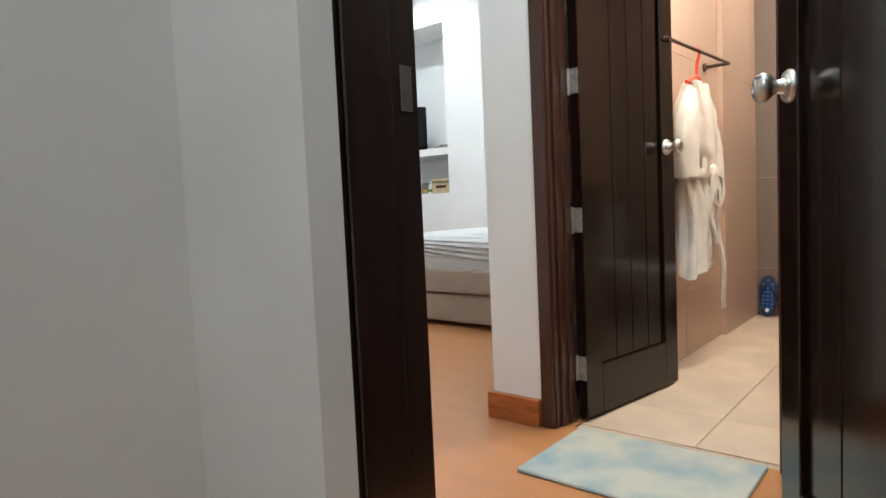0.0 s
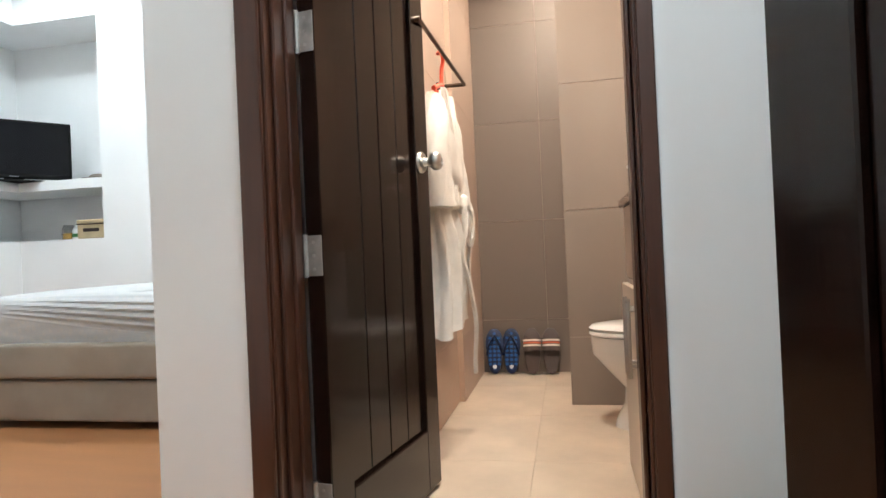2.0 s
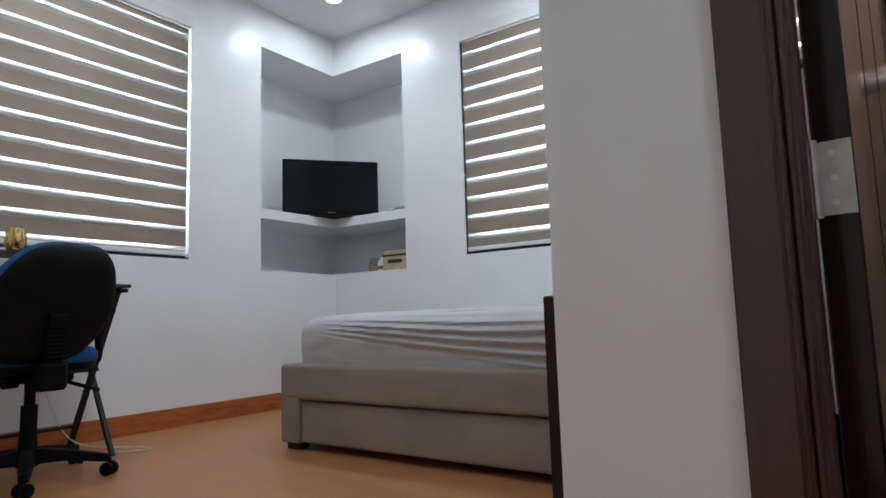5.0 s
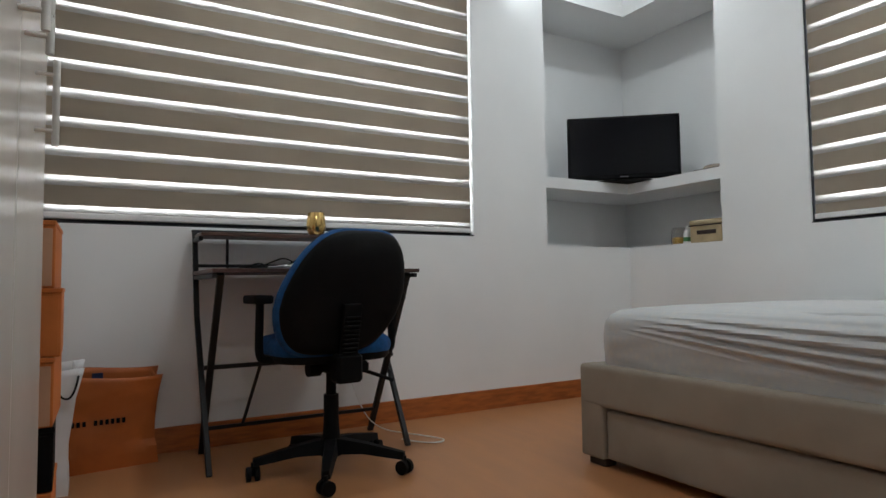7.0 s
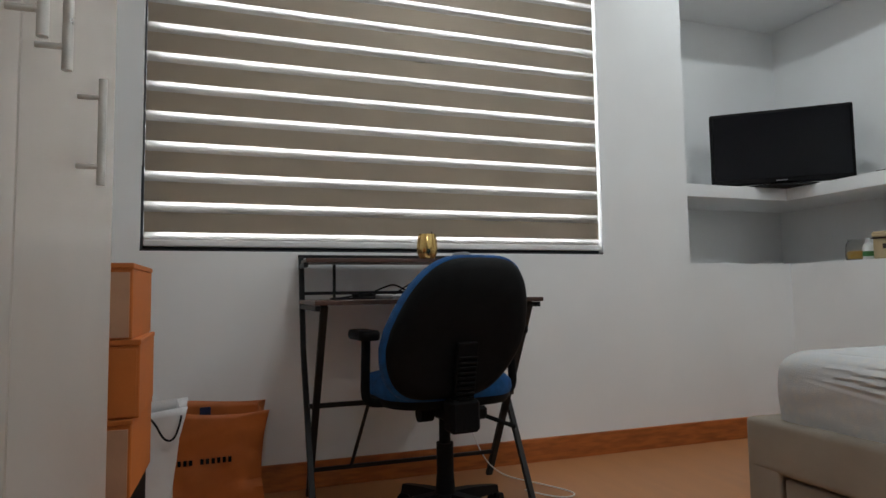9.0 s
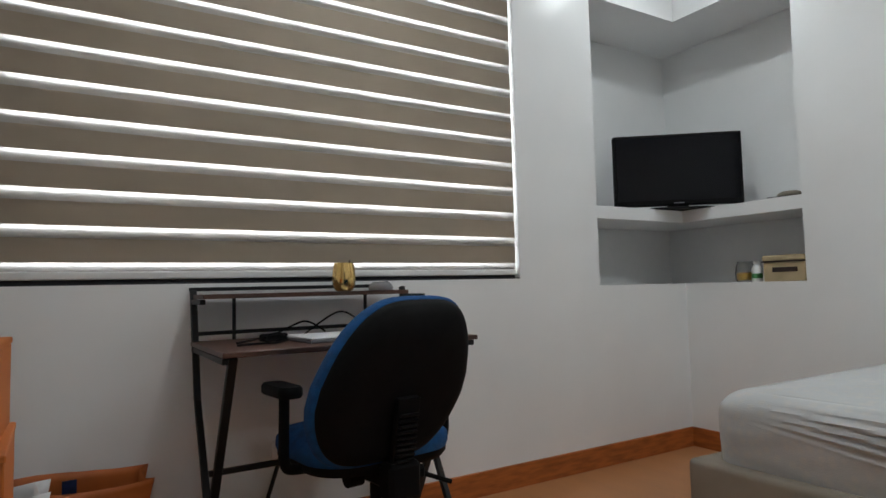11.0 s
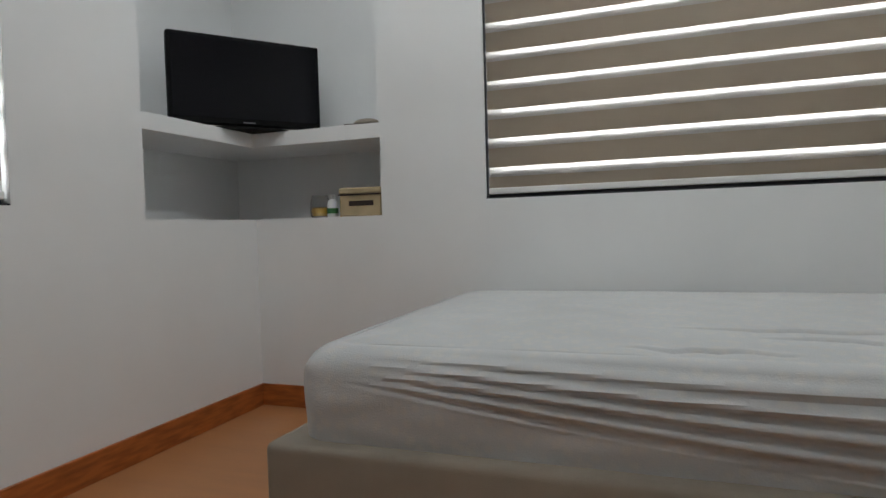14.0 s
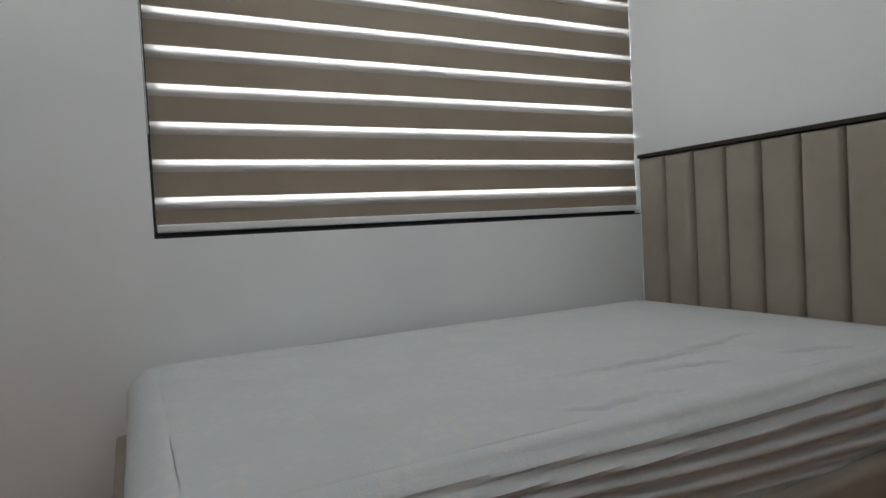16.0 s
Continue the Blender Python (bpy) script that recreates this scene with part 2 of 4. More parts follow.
def rounded(w, h, r, n=6):
    """The outline of a rounded rectangle about the origin."""
    pts = []
    for cx, cy, a in ((w / 2 - r, h / 2 - r, 0), (r - w / 2, h / 2 - r, 90), (r - w / 2, r - h / 2, 180), (w / 2 - r, r - h / 2, 270)):
        pts += [(cx + r * math.cos(radians(a + 90 * i / n)), cy + r * math.sin(radians(a + 90 * i / n))) for i in range(n + 1)]
    return pts


# ---- structure ----
XW, YN, ZC = -4.625, 5.09, 2.9          # bedroom window walls and ceiling
XE, XB, YB = -1.19, -1.132, 4.93        # headboard wall, bathroom walls
XK, YK = -1.160, 4.2                    # the near part of the bathroom wall is set back
YS, YD0, YD1 = 1.19, 2.335, 2.44         # south wall, bathroom door wall
W1 = (1.636, 3.815, 1.012, 2.61)        # window in the west wall: y, z
W2 = (-3.385, -1.19, 1.022, 2.615)       # window in the north wall: x, z
NY, NX, NZ0, NZ1 = 4.366, -3.905, 0.966, 2.6   # corner niche
BX, BY = -5.09, 5.555                    # niche back walls

# west wall round window and niche
bm = bx(XW - 0.2, XW, 0.9, W1[0], 0, 3.1)
bx(XW - 0.2, XW, W1[0], W1[1], 0, W1[2], bm=bm), bx(XW - 0.2, XW, W1[0], W1[1], W1[3], 3.1, bm=bm)
bx(XW - 0.2, XW, W1[1], NY, 0, 3.1, bm=bm)
bx(XW - 0.2, XW, NY, YN, 0, NZ0, bm=bm), bx(XW - 0.2, XW, NY, YN, NZ1, 3.1, bm=bm)
struct("wall_west", bm, PAINT, "white painted wall with a wide window opening and corner niche")
bm = bx(XW - 0.2, NX, YN, YN + 0.2, 0, NZ0)
bx(XW - 0.2, NX, YN, YN + 0.2, NZ1, 3.1, bm=bm), bx(NX, W2[0], YN, YN + 0.2, 0, 3.1, bm=bm)
bx(W2[0], W2[1], YN, YN + 0.2, 0, W2[2], bm=bm), bx(W2[0], W2[1], YN, YN + 0.2, W2[3], 3.1, bm=bm)
bx(W2[1], 0.5, YN, YN + 0.2, 0, 3.1, bm=bm)
struct("wall_north", bm, PAINT, "white painted wall with a window opening over the bed")
for q in ((BX - 0.1, BX, NY - 0.1, BY + 0.1), (BX, NX + 0.1, BY, BY + 0.1), (BX, XW - 0.2, NY - 0.1, NY), (NX, NX + 0.1, YN + 0.2, BY)):
    struct("wall_niche", bx(*q, NZ0 - 0.1, NZ1 + 0.1), PAINT, "white painted inner wall of the corner niche")
L = [(BX, NY), (XW - 0.2, NY), (XW - 0.2, YN + 0.2), (NX, YN + 0.2), (NX, BY), (BX, BY)]
struct("niche_floor", prism(L, NZ0 - 0.1, NZ0, prism(L, NZ1, NZ1 + 0.1)), PAINT, "white painted sill and soffit of the corner niche")
LS = [(BX, NY), (XW - 0.004, NY), (XW - 0.004, YN + 0.004), (NX, YN + 0.004), (NX, BY), (BX, BY)]
struct("niche_shelf", prism(LS, 1.338, 1.41, bevel=0.003), PAINT, "thick white built-in corner shelf carrying the television", "shelf")

bm = bx(-1.24, -1.2, YD1, 2.72, 0, 3.1)
bx(XE, XK - 0.003, 2.72, YK, 0, 3.1, bm=bm)
bx(XE, XB - 0.003, YK, YN, 0, 3.1, bm=bm)
struct("wall_headboard", bm, PAINT, "white painted partition behind the headboard")
bm = bx(-1.475, -1.235, YD0, YD1, 0, 3.1)
bx(-1.235, -0.44, YD0, YD1, 2.1, 3.1, bm=bm), bx(-0.44, 1.0, YD0, YD1, 0, 3.1, bm=bm)
struct("wall_bathroom_door", bm, PAINT, "white painted wall stub beside the bathroom doorway")
bm = bx(XW - 0.2, -0.815, 1.0, YS, 0, 3.1)
bx(-0.815, 0.06, 1.0, YS, 2.1, 3.1, bm=bm), bx(0.06, 1.0, 1.0, YS, 0, 3.1, bm=bm)
struct("wall_south", bm, PAINT, "white painted wall holding the entrance door frame")
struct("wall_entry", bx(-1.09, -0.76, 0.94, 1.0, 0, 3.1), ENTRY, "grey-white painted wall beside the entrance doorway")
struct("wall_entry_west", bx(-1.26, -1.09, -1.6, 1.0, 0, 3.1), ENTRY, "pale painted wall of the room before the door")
bm = bx(-1.26, 1.1, -1.7, -1.6, 0, 3.1)
bx(0.95, 1.1, -1.6, 2.4, 0, 3.1, bm=bm), bx(0.06, 0.95, 0.94, 1.0, 0, 3.1, bm=bm)
struct("wall_entry_back", bm, PAINT, "plain white walls closing the room behind")
struct("wall_bath_east", bx(0.2, 0.3, YD1, YB, 0, 3.1), GROUT, "plain wall behind the bathroom fittings")
struct("ceiling", bx(XW - 0.3, 1.1, -1.7, 5.3, ZC, 3.0), CEIL, "smooth white painted ceiling", "ceiling")
struct("bath_ceiling", bx(XK - 0.012, 0.3, YD1, YB + 0.1, 2.5, 2.6), CEIL, "white bathroom ceiling", "ceiling")
struct("floor", bx(-1.26, 1.1, -1.7, 1.0, -0.12, -0.006, bm=bx(XW - 0.2, 1.1, 1.0, YN, -0.12, -0.006)), FGROUT, "orange-brown wood laminate floor", "floor")

# baseboards
H = 0.112
bm = bx(XW, XW + 0.014, 1.2, YN - 0.014, 0, H, 0.002)
struct("baseboard", bm, BASE, "glossy orange-brown wooden baseboard", "baseboard")
struct("baseboard", bx(XW, XE, YN - 0.014, YN, 0, H, 0.002), BASE, "glossy orange-brown wooden baseboard", "baseboard")
bm = bx(-1.489, -1.263, YD0 - 0.028, YD0, 0, 0.1, 0.002)
bx(-1.489, -1.475, YD0, YD1, 0, 0.1, 0.002, bm)
struct("baseboard", bm, BASE, "orange-brown baseboard round the wall stub", "baseboard")
struct("baseboard", bx(-0.438, 0.94, YD0 - 0.014, YD0, 0, H, 0.002), BASE, "orange-brown wooden baseboard", "baseboard")
struct("baseboard", bx(XW + 0.014, -0.83, YS, YS + 0.014, 0, H, 0.002), BASE, "orange-brown wooden baseboard", "baseboard")

# bathroom wall core behind the tiles
struct("wall_bath_north", bx(XK - 0.012, 0.3, YB + 0.003, YB + 0.1, 0, 2.6), GROUT, "tiled far wall of the bathroom")
struct("wall_bath_stub", bx(-0.609, 0.2, 4.143, 4.22, 0, 2.5), GROUT, "taupe tiled shower partition")


# ---- doors ----
def knob(parent, m, side=1):
    k = part("knob", lathe([(0.034, 0), (0.034, 0.004), (0.03, 0.01), (0.016, 0.014), (0.013, 0.026), (0.017, 0.032), (0.027, 0.042),
                            (0.0295, 0.052), (0.027, 0.062), (0.02, 0.068), (0.011, 0.07), (0.01, 0.067)], m=m), STEEL, parent, "brushed steel round door knob", True)
    return k


def door_leaf(name, length, height, hinge_xy, rz, label, hinges, knob_z, face, group="dark panelled doors"):
    """A framed leaf along +x from its hinge; face: the side of y that carries the visible panel."""
    e = thing(name, (*hinge_xy, 0), label, "door", group, "structure", rz)
    T, S, R0, R1 = 0.043, 0.1, 0.2, 0.12
    z0 = 0.012
    for nm, a in (("stile", (0, S, 0, T, z0, height)), ("stile", (length - S, length, 0, T, z0, height)),
                  ("rail", (S, length - S, 0, T, z0, R0)), ("rail", (S, length - S, 0, T, height - R1, height))):
        part(nm, bx(*a, 0.003), DOORW, e)
    n = 4
    w = (length - 2 * S) / n
    for i in range(n):
        part("board", bx(S + i * w + 0.0012, S + (i + 1) * w - 0.0012, 0.013, T - 0.013, R0, height - R1, 0.003), DOORW, e)
    ky = length - 0.065
    for s in (0, 1):
        m = Matrix.Translation((ky, T if s else 0, knob_z)) @ Matrix.Rotation(radians(-90 if s else 90), 4, "X")
        knob(e, m)
    for z in hinges:
        h = part("hinge", bx(-0.0025, 0.0, 0.001, T - 0.001, z - 0.045, z + 0.045, 0.0006), DULL, e, "steel butt hinge")
        part("hinge_pin", bar((-0.004, T - 0.002, z - 0.048), (-0.004, T - 0.002, z + 0.048), 0.0055), DULL, e)
        part("hinge_flap", bx(-0.0028, -0.0005, T + 0.002, T + 0.022, z - 0.045, z + 0.045, 0.0006), DULL, e)
        for dz in (-0.03, 0, 0.03):
            part("screw", bar((-0.0038, T / 2, z + dz), (-0.002, T / 2, z + dz), 0.004, seg=8), STEEL, e)
    return e


HZ = (0.2, 0.75, 1.25, 1.85)


def door_frame(name, x0, x1, y0, y1, label, trim=0.045, trim1=0.045, wood=FRAMEW):
    """Jambs, head and architraves; x0, x1 the clear opening."""
    e = thing(name, ((x0 + x1) / 2, (y0 + y1) / 2, 0), label, "door frame", "", "structure")
    o = Vector(((x0 + x1) / 2, (y0 + y1) / 2, 0))

    def p(nm, *a):
        b = bx(*a, 0.003)
        b.transform(Matrix.Translation(-o))
        return part(nm, b, wood, e)
    p("jamb", x0 - 0.035, x0, y0 + 0.001, y1 - 0.001, 0, 2.1), p("jamb", x1, x1 + 0.035, y0 + 0.001, y1 - 0.001, 0, 2.1)
    p("head", x0, x1, y0 + 0.001, y1 - 0.001, 2.065, 2.1)
    for ya, yb in ((y0 - 0.012, y0), (y1, y1 + 0.012)):
        p("architrave", x0 - trim, x0 - 0.006, ya, yb, 0, 2.12), p("architrave", x1 + 0.006, x1 + trim1, ya, yb, 0, 2.12)
        p("architrave", x0 - trim, x1 + trim1, ya, yb, 2.12, 2.16)
    return e, p


# this frame's wood carries the bathroom's warm light in its colour
f1, p1 = door_frame("door_frame", -1.2, -0.478, YD0, YD1, "dark brown wooden frame of the bathroom door", 0.058, 0.036, LITFRAMEW)
# added wood strip, stands in for the dark gap between jamb and leaf
p1("rebate", -1.2, -1.183, YD1 - 0.03, YD1 + 0.014, 0, 2.06)
p1("stop", -1.2, -1.19, YD0 + 0.03, YD0 + 0.075, 0, 2.06), p1("stop", -0.488, -0.478, YD0 + 0.03, YD0 + 0.075, 0, 2.06)
f2, p2 = door_frame("door_frame", -0.783, 0.025, 1.0, YS, "dark brown wooden frame of the entrance door")
p2("stop", -0.783, -0.778, 1.03, 1.13, 0, 2.06)
sp = bx(-0.783, -0.7815, 1.153, 1.18, 0.975, 1.047, 0.0004)
bx(-0.7817, -0.7808, 1.156, 1.172, 0.995, 1.022, bm=sp)
sp.transform(Matrix.Translation((0.379, -1.095, 0)))
part("strike_plate", sp, PLATE, f2, "worn steel strike plate")
door_leaf("door_1", 0.665, 2.06, (-1.139, 2.455), 81.0, "dark espresso wooden panelled bathroom door standing open", HZ, 1.03, -1)
door_leaf("door_2", 0.81, 2.06, (0.055, 1.225), 120.3, "dark espresso wooden panelled entrance door standing open", HZ, 1.03, -1)


# ---- windows and blinds ----
def window_unit(name, width, height, m, label, cassette=0.07):
    """Built facing -y at y 0 (the room side), x across, z up from the sill."""
    e = new(name)
    e.matrix_world = m
    tagged(e, label, "window", "bedroom windows", "structure")
    fr = bx(0, width, 0.13, 0.17, 0, 0.05)
    bx(0, width, 0.13, 0.17, height - 0.05, height, bm=fr), bx(0, 0.05, 0.13, 0.17, 0.05, height - 0.05, bm=fr)
    bx(width - 0.05, width, 0.13, 0.17, 0.05, height - 0.05, bm=fr)
    part("window_frame", fr, ALU, e)
    part("mullion", bx(width / 2 - 0.009, width / 2 + 0.009, 0.125, 0.165, 0.05, height - 0.05, 0.003), ALU, e)
    for a, b in ((0.05, width / 2 - 0.009), (width / 2 + 0.009, width - 0.05)):
        g = part("pane", bx(a, b, 0.147, 0.152, 0.05, height - 0.05), GLASS, e)
        g.visible_shadow = False
    return e


def blind_unit(width, height, m, label, first, pitch, right=0.011, cover=0.041):
    e = new("zebra_blind")
    e.matrix_world = m
    tagged(e, label, "blind", "zebra roller blinds")
    g = 0.011
    part("cassette", bx(0.004, width - 0.004, -0.012, 0.07, height - 0.085, height - 0.002, 0.006, seg=2), WPLASTIC, e, "white blind cassette")
    part("bottom_rail", bx(g, width - right, 0.008, 0.034, 0.019, 0.047, 0.006, seg=2), WPLASTIC, e, "white bottom rail")
    h = pitch - 0.043
    bk = None
    me = sh = None
    z = first - 0.0365 - h
    while z < height - 0.1:
        lo, top = max(z, 0.046), min(z + h, height - 0.087)
        if top - lo > 0.004:
            if me is None:
                me = part("slat", bx(g, width - right, 0.02, 0.0215, 0, h), SLAT, e, "taupe woven blind band")
                ob = me
            else:
                ob = new("slat", me.data)
                ob.parent = e
            ob.location = (0, random.uniform(-0.0006, 0.0006), lo)
            ob.scale.z = (top - lo) / h
        if top < height - 0.1:
            if sh is None:
                sh = ob = part("sheer_band", bx(g, width - right, 0.0207, 0.0211, 0, 0.043), SHEER, e, "white sheer mesh band")
            else:
                ob = new("sheer_band", sh.data)
                ob.parent = e
            ob.location = (0, 0, top)
            if bk is None:
                bk = ob = part("back_band", bx(g, width - right, 0.034, 0.0355, 0, cover), SLAT, e, "taupe rear blind band")
            else:
                ob = new("back_band", bk.data)
                ob.parent = e
            ob.location = (0, 0, top - 0.01)
        z += pitch
    # added strips darken the gap under the rail and along the left edge
    part("bottom_gap_dark", bx(0.004, width - 0.004, 0.036, 0.075, 0.0065, 0.03), DARKGAP, e)
    part("side_gap_dark", bx(0.0, 0.0095, 0.012, 0.05, 0.0065, height - 0.09), DARKGAP, e)
    tube([(g - 0.008, 0.0, height - 0.05), (g - 0.008, 0.002, height * 0.5), (g - 0.008, 0.0, 0.35)], 0.0015, "chain", WPLASTIC, e)
    return e


m1 = pose(XW, W1[0], W1[2], 0, 0, 90)
m2 = pose(W2[0], YN, W2[2])
w, h = W1[1] - W1[0], W1[3] - W1[2]
window_unit("window_1", w, h, m1, "wide aluminium window with two panes behind a blind")
blind_unit(w, h, m1, "taupe and white zebra roller blind lowered over the window", 0.0725, 0.1267)
w, h = W2[1] - W2[0], W2[3] - W2[2]
window_unit("window_2", w, h, m2, "wide aluminium window over the bed behind a blind")
blind_unit(w, h, m2, "taupe and white zebra roller blind lowered above the bed", 0.1335, 0.1289, 0.003, 0.037)
# sill strips coloured like the dark gap under each bottom rail
for nm, a in (("window_sill", (XW - 0.13, XW - 0.002, W1[0], W1[1], W1[2], W1[2] + 0.006)), ("window_sill", (W2[0], W2[1], YN + 0.002, YN + 0.13, W2[2], W2[2] + 0.006))):
    struct(nm, bx(*a), DARKGAP, "dark strip at the window sill", "sill")
struct("backdrop", bx(XW - 0.85, XW - 0.84, W1[0] - 0.8, W1[1] + 0.35, 0.3, 3.3), SKYGLOW, "plain bright daylight outside the window", "backdrop")
struct("backdrop", bx(W2[0] - 0.35, W2[1] + 0.8, YN + 0.84, YN + 0.85, 0.3, 3.3), SKYGLOW, "plain bright daylight outside the window", "backdrop")

# downlights
for x, y, z in [(a, b, ZC) for a, b in BED_LAMPS] + [(-0.35, 1.75, ZC), (-0.2, -0.5, ZC), (-0.72, 3.2, 2.5), (-0.5, 4.55, 2.5)]:
    e = thing("downlight", (x, y, z), "round white recessed ceiling downlight, switched on", "downlight", "ceiling downlights")
    part("trim_ring", lathe([(0.052, 0), (0.052, -0.012), (0.056, -0.016), (0.075, -0.004), (0.075, 0)]), WPLASTIC, e, smooth=True)
    part("lens", lathe([(0.05, 0), (0.05, -0.008), (0.02, -0.01)]), LENS, e, "glowing lens")


# ---- bedroom furniture ----
def bed():
    x0, x1, y0, y1 = -3.54, -1.27, 3.62, 5.05
    e = thing("bed", ((x0 + x1) / 2, (y0 + y1) / 2, 0), "greige upholstered double bed with pull-out trundle drawer", "bed")
    o = Matrix.Translation((-(x0 + x1) / 2, -(y0 + y1) / 2, 0))

    def p(nm, b, mt, lab="", smooth=True):
        b.transform(o)
        return part(nm, b, mt, e, lab, smooth)
    p("side_rail", bx(x0, x1, y0, y0 + 0.09, 0.235, 0.4, 0.022, seg=4), UPHOL)
    p("side_post", bx(x0, x0 + 0.125, y0 + 0.002, y0 + 0.09, 0.03, 0.26, 0.015, seg=3), UPHOL)
    p("foot_rail", bx(x0, x0 + 0.09, y0 + 0.02, y1, 0.03, 0.398, 0.022, seg=4), UPHOL)
    p("wall_rail", bx(x0 + 0.02, x1, y1 - 0.08, y1, 0.03, 0.395, 0.02, seg=3), UPHOL)
    p("platform", bx(x0 + 0.05, x1, y0 + 0.05, y1 - 0.04, 0.25, 0.37), UPHOL)
    d = p("trundle_drawer", bx(x0 + 0.13, x1 + 0.0, y0 + 0.016, y0 + 0.1, 0.035, 0.226, 0.016, seg=3), UPHOL, "upholstered trundle drawer front")
    p("drawer_body", bx(x0 + 0.2, x1 - 0.05, y0 + 0.1, y1 - 0.2, 0.04, 0.2), UPHOL)
    for fx in (x0 + 0.03, x1 - 0.1):
        for fy in (y0 + 0.02, y1 - 0.1):
            p("foot", bx(fx, fx + 0.09, fy, fy + 0.06, 0, 0.03, 0.003), DBROWN, "dark wooden foot")
    return e


def headboard():
    y0, y1 = 3.591, 5.031
    e = thing("headboard", (-1.21, (y0 + y1) / 2, 0), "tall greige headboard with vertical padded channels and dark cap", "headboard")
    n = 9
    w = (y1 - y0) / n
    cy = (y0 + y1) / 2
    part("back_panel", bx(0.005, 0.033, y0 - cy, y1 - cy, 0.0, 1.29, 0.003), UPHOL, e)
    for i in range(n):
        c = bx(-0.058, 0.006, i * w + 0.0015, (i + 1) * w - 0.0015, 0.3, 1.288)
        vert = [ed for ed in c.edges if all(v.co.x < 0 for v in ed.verts)]
        bmesh.ops.bevel(c, geom=vert, offset=0.042, segments=6, affect="EDGES", profile=0.5)
        c.transform(Matrix.Translation((0, y0 - cy, 0)))
        part("channel", c, UPHOL, e, smooth=True)
    part("cap", bx(-0.047, 0.033, y0 - cy - 0.004, y1 - cy, 1.288, 1.306, 0.003), DBROWN, e, "dark trim strip")
    return e


